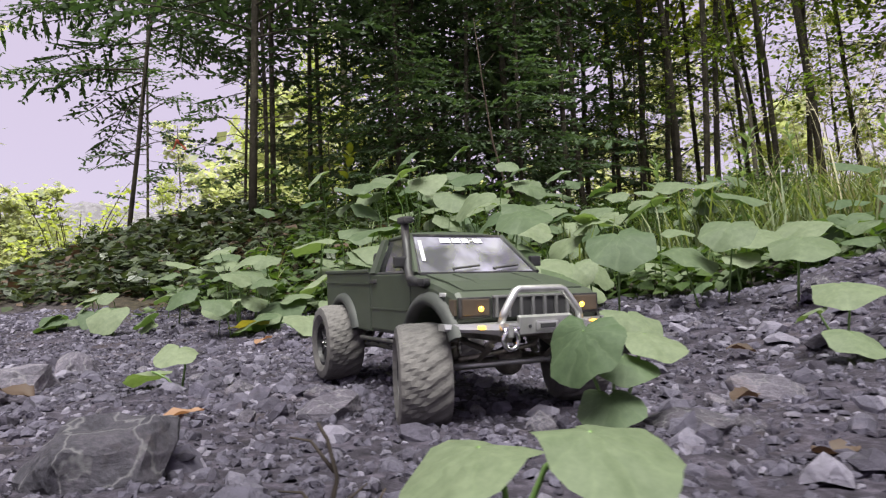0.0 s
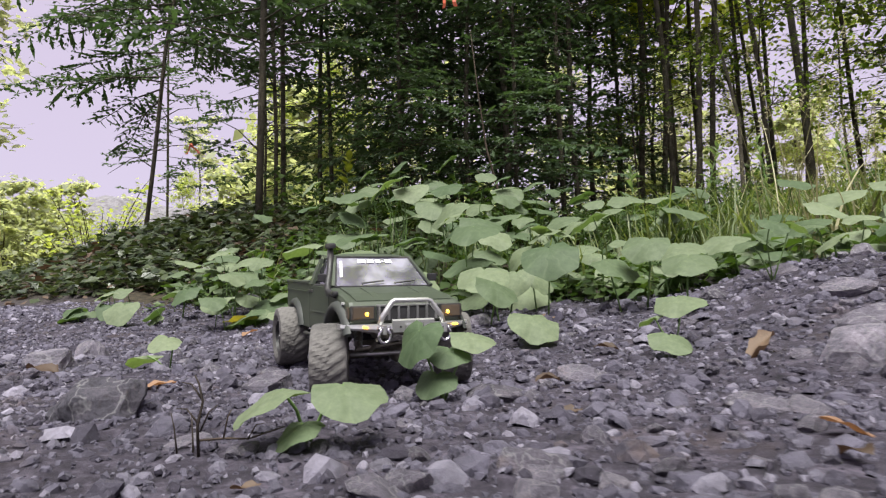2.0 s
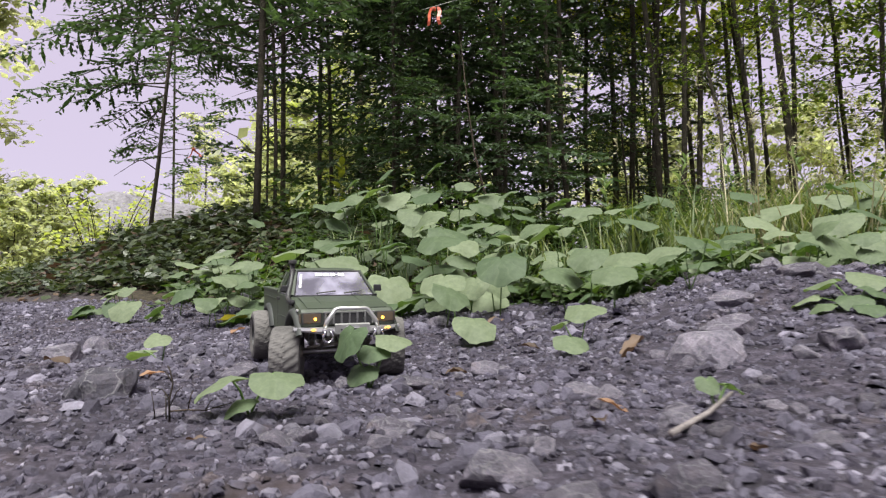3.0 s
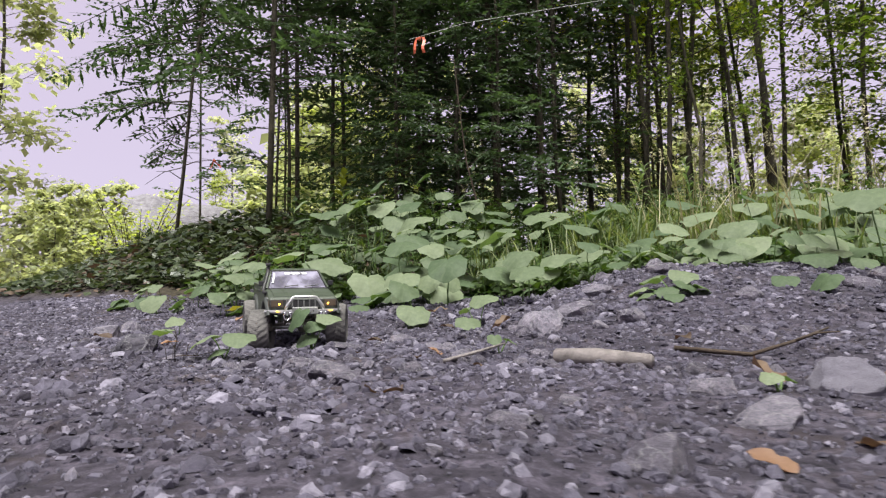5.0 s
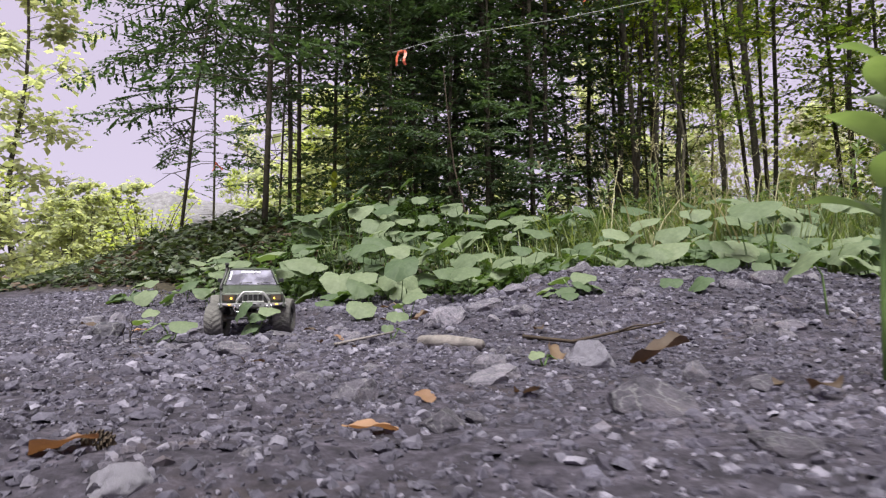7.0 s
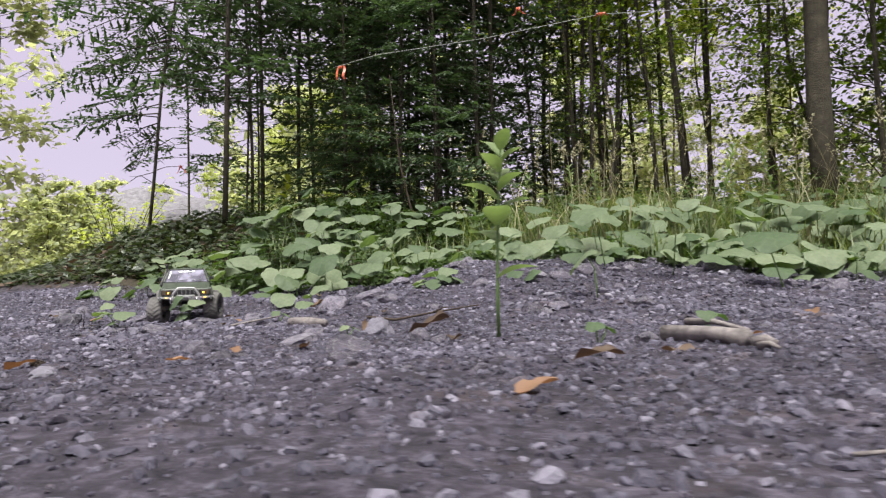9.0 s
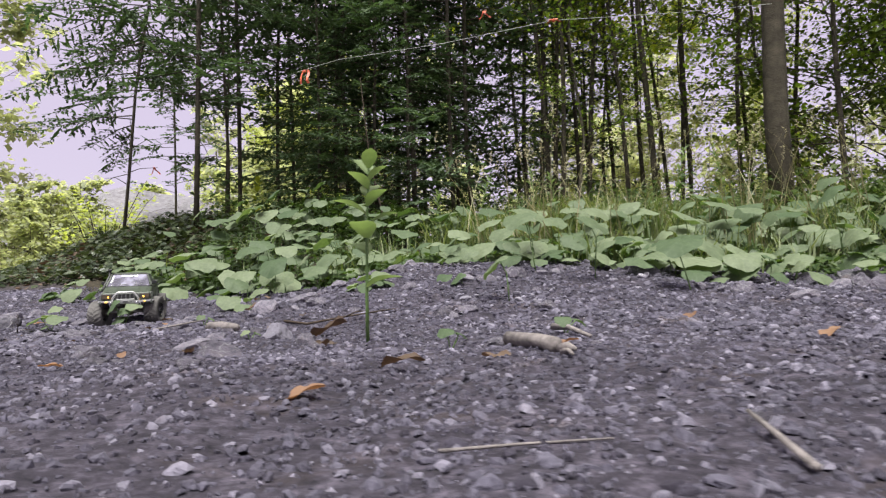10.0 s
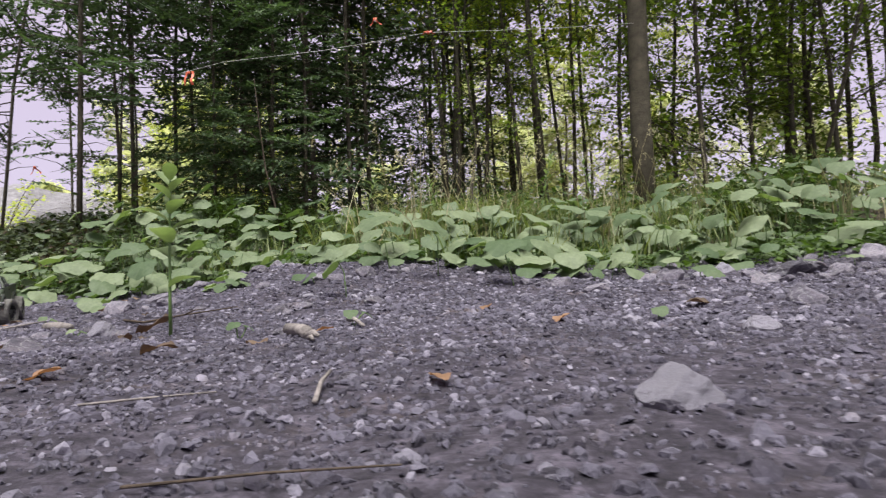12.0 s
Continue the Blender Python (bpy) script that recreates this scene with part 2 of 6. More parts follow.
STONE = rocky("grey_stone", (0.072, 0.065, 0.082), (0.115, 0.105, 0.130), (0.178, 0.166, 0.196))
DARK_STONE = rocky("dark_veined_stone", (0.058, 0.055, 0.068), (0.066, 0.062, 0.077), (0.075, 0.071, 0.086))
HEAP = stony("heap_gravel", (0.215, 0.205, 0.225), (0.24, 0.228, 0.25), (0.28, 0.265, 0.29), 9, island=False, bumps=0.05)
PALE_STONE = stony("pale_stone", (0.165, 0.155, 0.190), (0.240, 0.226, 0.272), (0.33, 0.312, 0.365), 35, island=False)
BUTTERBUR = leafy("butterbur_leaf", (0.066, 0.101, 0.052), (0.182, 0.219, 0.138), (1.0, 1.25, 0.4), 0.62, 0.32, 7, island=False, spec=0.3)


def add_veins(m):
    """Pale ribs that run out from the stalk, with a shallow relief between them."""
    nt = m.node_tree
    p = nt.nodes["Principled BSDF"]
    g = nt.nodes.new("ShaderNodeTexGradient")
    g.gradient_type = "RADIAL"
    w = node(nt, "ShaderNodeTexNoise", Scale=5.0, Detail=2.0)
    nt.links.new(coords(nt), w.inputs["Vector"])
    off = mixed(nt, 0.10, coords(nt), w.outputs["Color"], "LINEAR_LIGHT")
    nt.links.new(off, g.inputs[0])
    k = nt.nodes.new("ShaderNodeMath")
    k.operation = "MULTIPLY"
    k.inputs[1].default_value = 11.0
    nt.links.new(g.outputs["Fac"], k.inputs[0])
    f = nt.nodes.new("ShaderNodeMath")
    f.operation = "PINGPONG"
    f.inputs[1].default_value = 0.5
    nt.links.new(k.outputs[0], f.inputs[0])
    rib = ramp(nt, f.outputs[0], [(0.0, (1, 1, 1)), (0.10, (0, 0, 0))])
    old = p.inputs["Base Color"].links[0].from_socket
    soft = nt.nodes.new("ShaderNodeMath")
    soft.operation = "MULTIPLY"
    soft.inputs[1].default_value = 0.11
    nt.links.new(rib, soft.inputs[0])
    nt.links.new(mixed(nt, soft.outputs[0], old, (0.26, 0.33, 0.18)), p.inputs["Base Color"])
    bump(nt, p, f.outputs[0], 0.10, 0.006)


add_veins(BUTTERBUR)
PETIOLE = plain("petiole", (0.10, 0.17, 0.045), 0.5, vary=0.2)
NEEDLES = leafy("spruce_needles", (0.046, 0.075, 0.040), (0.096, 0.138, 0.072), (1.3, 1.5, 0.7), 0.6, 0.30, 8, spec=0.25)
BROADLEAF = leafy("broad_leaf", (0.060, 0.100, 0.026), (0.128, 0.170, 0.046), (2.0, 2.1, 0.6), 0.5, 0.55, 6)
# brighter and yellower than BROADLEAF: the glow of backlight is in the colour
CANOPY = leafy("light_tinted_canopy_leaf", (0.18, 0.24, 0.035), (0.30, 0.34, 0.07), (2.2, 2.2, 0.6), 0.5, 0.6, 6)
# pale because full sun and distant haze are put into the leaf colour
FARLEAF = leafy("sun_and_haze_leaf", (0.31, 0.34, 0.235), (0.42, 0.44, 0.33), (1.8, 1.8, 1.05), 0.55, 0.55, 3)
# broad leaf lightened: direct sunshine is part of its colour
SUNLEAF = leafy("sun_tinted_leaf", (0.22, 0.27, 0.10), (0.36, 0.40, 0.17), (1.9, 1.9, 0.75), 0.55, 0.55, 3)
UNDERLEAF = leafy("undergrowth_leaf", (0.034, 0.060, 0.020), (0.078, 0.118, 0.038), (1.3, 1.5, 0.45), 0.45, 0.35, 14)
# darkened leaf colour holds the shade that trees throw on the mound
IVY = leafy("shaded_ivy_leaf", (0.022, 0.034, 0.018), (0.074, 0.092, 0.050), (1.2, 1.3, 0.5), 0.35, 0.25, 14)
GRASS = leafy("grass_blade", (0.092, 0.132, 0.052), (0.20, 0.225, 0.115), (1.4, 1.5, 0.5), 0.5, 0.4, 12)
STRAW = leafy("dry_grass", (0.21, 0.20, 0.11), (0.37, 0.35, 0.22), (1.1, 1.0, 0.8), 0.6, 0.3, 20)
BARK = plain("bark", (0.070, 0.062, 0.044), 0.9, scale=14, vary=0.45, bumps=0.02, spec=0.2)
TWIG = plain("twig_bark", (0.06, 0.045, 0.034), 0.85, scale=60, vary=0.35, bumps=0.004, spec=0.2)
DARKTWIG = plain("dark_dead_stem", (0.03, 0.024, 0.02), 0.85, scale=60, vary=0.3, spec=0.2)
DRYLEAF = leafy("dry_leaf", (0.17, 0.098, 0.062), (0.27, 0.160, 0.100), (1.3, 1.0, 0.6), 0.6, 0.25, 45, island=False)
BROWNLEAF = leafy("brown_leaf", (0.055, 0.036, 0.026), (0.135, 0.090, 0.060), (1.2, 1.0, 0.8), 0.65, 0.2, 45, island=False)
YELLOWLEAF = leafy("yellowed_leaf", (0.34, 0.32, 0.05), (0.40, 0.36, 0.07), (1.2, 1.1, 0.5), 0.55, 0.3, 35, island=False)
PALEGREEN = leafy("yellow_green_leaf", (0.16, 0.19, 0.025), (0.21, 0.24, 0.04), (1.2, 1.2, 0.4), 0.55, 0.35, 35, island=False)
DEADWOOD = plain("weathered_wood", (0.185, 0.165, 0.158), 0.9, scale=70, vary=0.4, bumps=0.006, spec=0.2)

# ---- the ground ----
def spaced(lo, hi, step, far, n):
    core = list(np.arange(lo, hi + step * 0.5, step))
    out = [(far * (k / n) ** 3.2) + 0.05 * k for k in range(1, n + 1)]
    return np.array([lo - d for d in out[::-1]] + core + [core[-1] + d for d in out])


def build_ground():
    xs, ys = spaced(-1.7, 3.0, 0.019, 400, 46), spaced(-1.25, 1.75, 0.019, 400, 60)
    verts = []
    lit = []
    for y in ys:
        for x in xs:
            near = -1.9 < x < 3.2 and -1.4 < y < 2.2
            z = lay(x, y) + (relief(x, y) if near else 0.02 * nz(x, y, 3, 5) if abs(x) < 12 and abs(y) < 12 else 0)
            verts.append((x, y, z))
            edge = y - 0.40 * smooth(0.3, 1.2, x) - 0.15 * math.sin(x * 1.7) + 0.35 * nz(x, y, 1.9, 7.7)
            lit.append(max(smooth(1.25, 1.75, edge), smooth(-2.6, -3.4, x)))
    w = len(xs)
    faces = [(j * w + i, j * w + i + 1, (j + 1) * w + i + 1, (j + 1) * w + i) for j in range(len(ys) - 1) for i in range(w - 1)]
    me = mesh_of("ground", verts, faces, [GROUND], True)
    at = me.attributes.new("litter", "FLOAT", "POINT")
    at.data.foreach_set("value", lit)
    return tagged(new("ground", me), "grey gravelly track rising to a leafy bank", "ground", kind="structure")


ground = build_ground()

def crushed(n):
    """A broken chip that lies on its broad side: n corners below, n above set between them, and no underside."""
    low = [(1.12 * math.cos(TAU * i / n), 1.12 * math.sin(TAU * i / n), -1.0) for i in range(n)]
    top = [(0.74 * math.cos(TAU * (i + 0.5) / n), 0.74 * math.sin(TAU * (i + 0.5) / n), 0.75) for i in range(n)]
    sides = [f for i in range(n) for f in ((i, (i + 1) % n, n + i), ((i + 1) % n, n + (i + 1) % n, n + i))]
    return np.array(low + top), sides + [tuple(range(n, 2 * n))]


GRIT, GRIT_F = crushed(3)
CHIP, CHIP_F = crushed(4)
LUMP = np.array([(1.05 * math.cos(i), 1.05 * math.sin(i), -0.8) for i in np.arange(6) * TAU / 6] + [(0.98 * math.cos(i), 0.98 * math.sin(i), 0.15) for i in (np.arange(6) + 0.5) * TAU / 6] + [(0.55 * math.cos(i), 0.55 * math.sin(i), 0.85) for i in np.arange(3) * TAU / 3])
LUMP_F = [f for i in range(6) for f in ((i, (i + 1) % 6, 6 + i), ((i + 1) % 6, 6 + (i + 1) % 6, 6 + i))] + [f for k in range(3) for f in ((12 + k, 6 + (2 * k + 5) % 6, 6 + 2 * k), (12 + k, 6 + 2 * k, 6 + (2 * k + 1) % 6), (12 + k, 6 + (2 * k + 1) % 6, 12 + (k + 1) % 3))] + [(12, 13, 14)]


def build_gravel(count):
    """Loose chips, thickest along the track that the camera follows."""
    r = np.random.RandomState(5)
    verts, faces = [], []
    k = 0
    while k < count:
        x, y = r.uniform(-2.1, 2.9), r.uniform(-1.05, 1.5)
        line = -0.05 - 0.62 * x if x < 1.0 else -0.67 - 0.3 * (x - 1.0)
        if y < line - 0.18:
            continue
        keep = math.exp(-max(0.0, y - line - 0.55) * (1.7 - 1.0 * smooth(0.3, 0.8, x)))
        if r.uniform() > keep:
            continue
        if nz(x, y, 3.3, 9.1) + r.uniform(-0.5, 0.5) < -0.62:
            continue
        u = r.uniform()
        coarse = (1.0 + 0.22 * smooth(0.85, 0.35, x) * smooth(0.0, 0.3, y - line + 0.18)) * (1.0 + 0.08 * smooth(0.8, 1.2, x))
        s = (0.0014 + 0.0036 * u ** 2.9 + (0.0012 + 0.0033 * smooth(0.75, 0.25, x) if u > 0.985 else 0)) * coarse
        if y - line > 0.9:
            s *= 1.5
        shape, sides = (LUMP, LUMP_F) if s > 0.0046 else (CHIP, CHIP_F) if s > 0.0029 else (GRIT, GRIT_F)
        p = shape * r.uniform(0.66, 1.2, (len(shape), 1)) * (s * 1.2, s * r.uniform(0.55, 1.0), s * r.uniform(0.35, 0.9))
        q = np.array(Euler((r.uniform(-0.5, 0.5), r.uniform(-0.5, 0.5), r.uniform(0, TAU))).to_matrix())
        p = p @ q.T + (x, y, ground_z(x, y) + s * 0.25)
        b = len(verts)
        verts.extend(map(tuple, p))
        faces.extend(tuple(b + i for i in f) for f in sides)
        k += 1
    me = mesh_of("gravel", verts, faces, [GRAVEL])
    return tagged(new("gravel", me), "loose crushed grey gravel strewn over the track", "gravel", kind="stuff")


build_gravel(106000)


def rock_mesh(name, seed, sub, mat, flat=0.9, cuts=10, worn=0.0):
    bm = bmesh.new()
    bmesh.ops.create_icosphere(bm, subdivisions=sub, radius=1.0)
    r = random.Random(seed)
    planes = []
    for _ in range(cuts):
        d = Vector((r.uniform(-1, 1), r.uniform(-1, 1), r.uniform(-0.6, 1))).normalized()
        planes.append((d, r.uniform(0.42, 0.80) + worn))
    for v in bm.verts:
        for d, h in planes:
            k = v.co.dot(d) - h
            if k > 0:
                v.co -= d * k * 0.92
        v.co += v.co.normalized() * (0.14 * noise.noise(v.co * 1.6 + Vector((seed, 0, 0))) + (0.07 * noise.noise(v.co * 4 + Vector((0, seed, 0))) + 0.03 * noise.noise(v.co * 11 + Vector((0, seed, 3))) if sub > 1 else 0))
        v.co.z *= flat
    me = bpy.data.meshes.new(name)
    bm.to_mesh(me)
    bm.free()
    me.materials.append(mat)
    return me


# single stones that lie loose on the track
STONES = [rock_mesh("stone", 200 + i, 2, STONE, 0.8, 8) for i in range(9)]
sr = random.Random(71)
for i in range(245):
    if i < 45:
        x, y, s = sr.uniform(0.08, 0.68), sr.uniform(0.0, 0.5), sr.uniform(0.006, 0.02)
    elif i < 105:
        x, y, s = sr.uniform(-0.75, 0.75), sr.uniform(-0.1, 1.0), sr.uniform(0.006, 0.0185)
    elif i < 155:
        x, y, s = sr.uniform(0.4, 2.3), sr.uniform(-0.55, 0.45), sr.uniform(0.006, 0.013)
    else:
        x, y, s = sr.uniform(0.5, 3.3), sr.uniform(0.65, 1.75), sr.uniform(0.014, 0.042)
    if y < -0.02 - 0.62 * min(x, 1.0) or math.hypot(x - TRUCK_X, y - TRUCK_Y) < 0.2:
        y += 0.45
    piece("stone", sr.choice(STONES), ground, Matrix.Translation((x, y, lay(x, y) + s * 0.15)) @ Euler((sr.uniform(-0.4, 0.4), sr.uniform(-0.4, 0.4), sr.uniform(0, TAU))).to_matrix().to_4x4() @ Matrix.Diagonal((s, s * sr.uniform(0.6, 1), s * sr.uniform(0.45, 0.9), 1)))


WHITISH = [rock_mesh("stone", 240 + i, 2, PALE_STONE, 0.8, 7) for i in range(4)]
for i in range(60):
    x, y, s = (sr.uniform(1.75, 2.8), sr.uniform(-0.1, 1.35), sr.uniform(0.007, 0.020)) if i < 38 else (sr.uniform(0.9, 1.9), sr.uniform(0.45, 1.05), sr.uniform(0.007, 0.018))
    piece("stone", sr.choice(WHITISH), ground, Matrix.Translation((x, y, lay(x, y) + s * 0.2)) @ Euler((sr.uniform(-0.4, 0.4), sr.uniform(-0.4, 0.4), sr.uniform(0, TAU))).to_matrix().to_4x4() @ Matrix.Diagonal((s * 1.2, s * 0.8, s * sr.uniform(0.5, 0.8), 1)))


# ---- trees ----
def diamond(V, F, p, d, n, ln, w, droop=0.0):
    """One small leaf or needle clump: a kite along d, broad along n."""
    b = len(V)
    m = p + d * (ln * 0.45)
    tip = p + d * ln + Vector((0, 0, -droop))
    V.extend((tuple(p), tuple(m + n * w), tuple(tip), tuple(m - n * w)))
    F.append((b, b + 1, b + 2, b + 3))


def stem_path(base, H, lean, wob, r, n=9):
    out = []
    for i in range(n):
        k = i / (n - 1)
        out.append((base[0] + lean[0] * k * H + wob * nz(k * 3, r, 1.0, r) * H, base[1] + lean[1] * k * H + wob * nz(k * 3, r + 5, 1.0, r) * H, base[2] + k * H))
    return out


def along(path, k):
    f = k * (len(path) - 1)
    i = min(len(path) - 2, int(f))
    return Vector(path[i]).lerp(Vector(path[i + 1]), f - i)


def sprig(V, F, p, d, n, ln, w):
    """A short twiglet with its needles: a blunt kite along d."""
    b = len(V)
    m = p + d * (ln * 0.55)
    V.extend((tuple(p), tuple(m + n * w), tuple(p + d * ln), tuple(m - n * w)))
    F.append((b, b + 1, b + 2, b + 3))


def spray(V, F, AV, base, az, L, rise, rnd, dense=1.0, fine=1.0):
    """A layered spruce bough: side twigs that droop from its own plane, set with clumps of needles."""
    d = Vector((math.cos(az), math.sin(az), rise)).normalized()
    side = Vector((-math.sin(az), math.cos(az), rnd.uniform(-0.4, 0.4))).normalized()
    pts = []
    n = max(5, int(L / (0.062 * fine)))
    p = Vector(base)
    for i in range(n + 1):
        pts.append(p.copy())
        p = p + d * (L / n)
        d = (d + Vector((rnd.uniform(-0.06, 0.06), rnd.uniform(-0.06, 0.06), -0.06 + 0.085 * i / n))).normalized()
    AV.append(pts)
    for i in range(2, n + 1):
        k = i / n
        here = pts[min(n, i + 1)] - pts[i - 1]
        fwd = here.normalized()
        for s in (-1, 1):
            if rnd.random() > dense:
                continue
            ln = (0.36 * L * (1 - 0.85 * k) * min(1, k * 3.0) + 0.07) * rnd.uniform(0.4, 1.25)
            td = (fwd * rnd.uniform(0.4, 1.1) + side * s + Vector((0, 0, rnd.uniform(-0.38, 0.12)))).normalized()
            m = max(2, int(ln / (0.033 * fine)))
            q = pts[i].copy()
            flat = Vector((rnd.uniform(-0.5, 0.5), rnd.uniform(-0.5, 0.5), 1)).normalized()
            if ln > 0.08:
                sprig(V, F, q, td, td.cross(flat).normalized(), ln * 0.95, 0.012 * fine)
            for j in range(m):
                across = td.cross(flat).normalized()
                for e in (-1, 1):
                    if rnd.random() < 0.12:
                        continue
                    dd = (td * rnd.uniform(0.5, 1.3) + across * e * rnd.uniform(0.3, 1.0) + flat * rnd.uniform(-0.40, 0.40)).normalized()
                    nn = dd.cross(Vector((rnd.uniform(-1, 1), rnd.uniform(-1, 1), rnd.uniform(0.1, 1)))).normalized()
                    sprig(V, F, q, dd, nn, rnd.uniform(0.020, 0.042) * fine, rnd.uniform(0.0060, 0.0105) * fine)
                q = q + td * (ln / m)
                td = (td + Vector((rnd.uniform(-0.08, 0.08), rnd.uniform(-0.08, 0.08), -0.06)) + fwd * 0.05).normalized()


def spruce(name, label, seed, H, first, reach, r0, lean=(0, 0), step=0.13, dense=0.85, fine=1.25, side=None):
    """side: the compass turn to which a leaning tree at the wood's edge sends most of its branches."""
    rnd = random.Random(seed)
    ob = thing(name, label, "tree")
    path = stem_path((0, 0, -0.15), H, lean, 0.012, seed)
    bm = tube(path, r0, 9, r0 * 0.25)
    V, F, A = [], [], []
    z = first
    while z < H * 0.985:
        k = (z + 0.15) / (H + 0.15)
        L = reach * (1 - (z - first) / (H - first) * 0.72) * rnd.uniform(0.55, 1.1)
        if z < first + 0.6:
            L *= 0.75
        base = along(path, min(0.99, k))
        az = rnd.uniform(0, TAU)
        if side is not None:
            if rnd.random() < 0.48:
                az = rnd.gauss(side, 0.55)
                L *= 0.98
            else:
                L *= 0.85
        spray(V, F, A, base, az, max(0.25, L), rnd.uniform(-0.08, 0.24), rnd, dense, fine)
        z += step * rnd.uniform(0.4, 1.6)
    for pts in A:
        tube_into(bm, [pts[0], pts[len(pts) // 3], pts[2 * len(pts) // 3], pts[-1]], 0.0055, 4, 0.0015, cap=False)
    for _ in range(int(first / 0.12)):
        zz = rnd.uniform(0.35, max(0.4, first))
        az = rnd.uniform(0, TAU)
        b = along(path, (zz + 0.15) / (H + 0.15))
        ln = rnd.uniform(0.12, 0.5)
        e = b + Vector((math.cos(az) * ln, math.sin(az) * ln, rnd.uniform(-0.12, 0.08)))
        tube_into(bm, [b, b.lerp(e, 0.5) + Vector((0, 0, 0.03)), e], 0.0040, 4, 0.0012, cap=False)
    part("trunk", bm, BARK, ob, shade=True)
    me = mesh_of("crown", V, F, [NEEDLES])
    piece("crown", me, ob)
    return ob


def broadleaf(name, label, seed, H, first, reach, r0, mat, leaf=0.045, count=3800, lean=(0, 0), limbs=26, wob=0.03):
    rnd = random.Random(seed)
    ob = thing(name, label, "tree")
    path = stem_path((0, 0, -0.15), H, lean, wob, seed + 0.5, 11)
    bm = tube(path, r0, 8, r0 * 0.2)
    V, F = [], []
    ends = []
    for i in range(limbs):
        k = first / H + (1 - first / H) * (i + rnd.random()) / limbs
        b = along(path, min(0.99, k))
        az = rnd.uniform(0, TAU)
        L = reach * (1.1 - 0.75 * (k - first / H)) * rnd.uniform(0.5, 1.1)
        up = rnd.uniform(0.1, 0.8)
        mid = b + Vector((math.cos(az), math.sin(az), up)) * L * 0.5
        az += rnd.uniform(-0.5, 0.5)
        end = mid + Vector((math.cos(az), math.sin(az), up * 0.4)) * L * 0.5
        tube_into(bm, [b, mid, end], r0 * 0.28 * (1.1 - k), 5, 0.002, cap=False)
        ends.append((b, mid, end, L))
        for _ in range(2):
            q = b.lerp(mid, rnd.uniform(0.4, 1))
            a2 = az + rnd.uniform(-1.3, 1.3)
            e2 = q + Vector((math.cos(a2), math.sin(a2), rnd.uniform(-0.2, 0.5))) * L * 0.5
            tube_into(bm, [q, e2], 0.004, 4, 0.0015, cap=False)
            ends.append((q, q.lerp(e2, 0.5), e2, L * 0.5))
    for _ in range(count):
        b, m, e, L = rnd.choice(ends)
        k = rnd.random() ** 0.7
        p = (b.lerp(m, k * 2) if k < 0.5 else m.lerp(e, k * 2 - 1)) + Vector((rnd.gauss(0, 1), rnd.gauss(0, 1), rnd.gauss(0, 0.8))) * (0.10 * L + 0.03)
        az = rnd.uniform(0, TAU)
        d = Vector((math.cos(az), math.sin(az), rnd.uniform(-0.9, 0.25))).normalized()
        n = d.cross(Vector((rnd.uniform(-0.7, 0.7), rnd.uniform(-0.7, 0.7), 1))).normalized()
        ln = leaf * rnd.uniform(0.6, 1.3)
        diamond(V, F, p, d, n, ln, ln * 0.34, ln * 0.1)
    part("trunk", bm, BARK, ob, shade=True)
    piece("crown", mesh_of("crown", V, F, [mat]), ob)
    return ob


def put(ob, x, y, turn=0.0, s=1.0, tilt=(0, 0)):
    return Matrix.Translation((x, y, lay(x, y))) @ Euler((tilt[0], tilt[1], turn)).to_matrix().to_4x4() @ Matrix.Diagonal((s, s, s, 1))


# the two slim stems on the mound
edge_tree = spruce("spruce_tree", "slim leaning spruce with drooping boughs on the mound", 3, 5.4, 0.90, 1.50, 0.0135, lean=(0.12, 0.02), step=0.050, dense=0.88, fine=1.0, side=3.3)
edge_tree.matrix_basis = put(edge_tree, -2.50, 2.68)
mound_tree = spruce("spruce_tree", "straight slender spruce with a bare lower stem", 8, 7.0, 0.92, 1.45, 0.020, lean=(0.012, 0), step=0.062, dense=0.8, fine=1.25)
mound_tree.matrix_basis = put(mound_tree, -1.52, 2.42)
slim_tree = spruce("spruce_tree", "thin spruce pole standing close to another stem", 17, 7.5, 1.15, 1.1, 0.015, step=0.095, dense=0.8, fine=1.6)
slim_tree.matrix_basis = put(slim_tree, -2.08, 3.38)
low_tree = spruce("spruce_tree", "dark young spruce with low drooping branches", 21, 5.6, 0.40, 1.45, 0.028, step=0.055, dense=0.75, fine=1.55)
low_tree.matrix_basis = put(low_tree, -0.55, 4.1)
bare_tree = spruce("spruce_tree", "tall spruce pole with boughs only high up", 27, 8.5, 1.75, 1.3, 0.022, step=0.085, dense=0.8, fine=1.7)
bare_tree.matrix_basis = put(bare_tree, -2.23, 3.79)
wood = "spruces at the edge of the wood"
for t in (edge_tree, mound_tree, slim_tree, low_tree, bare_tree):
    tagged(t, group=wood)
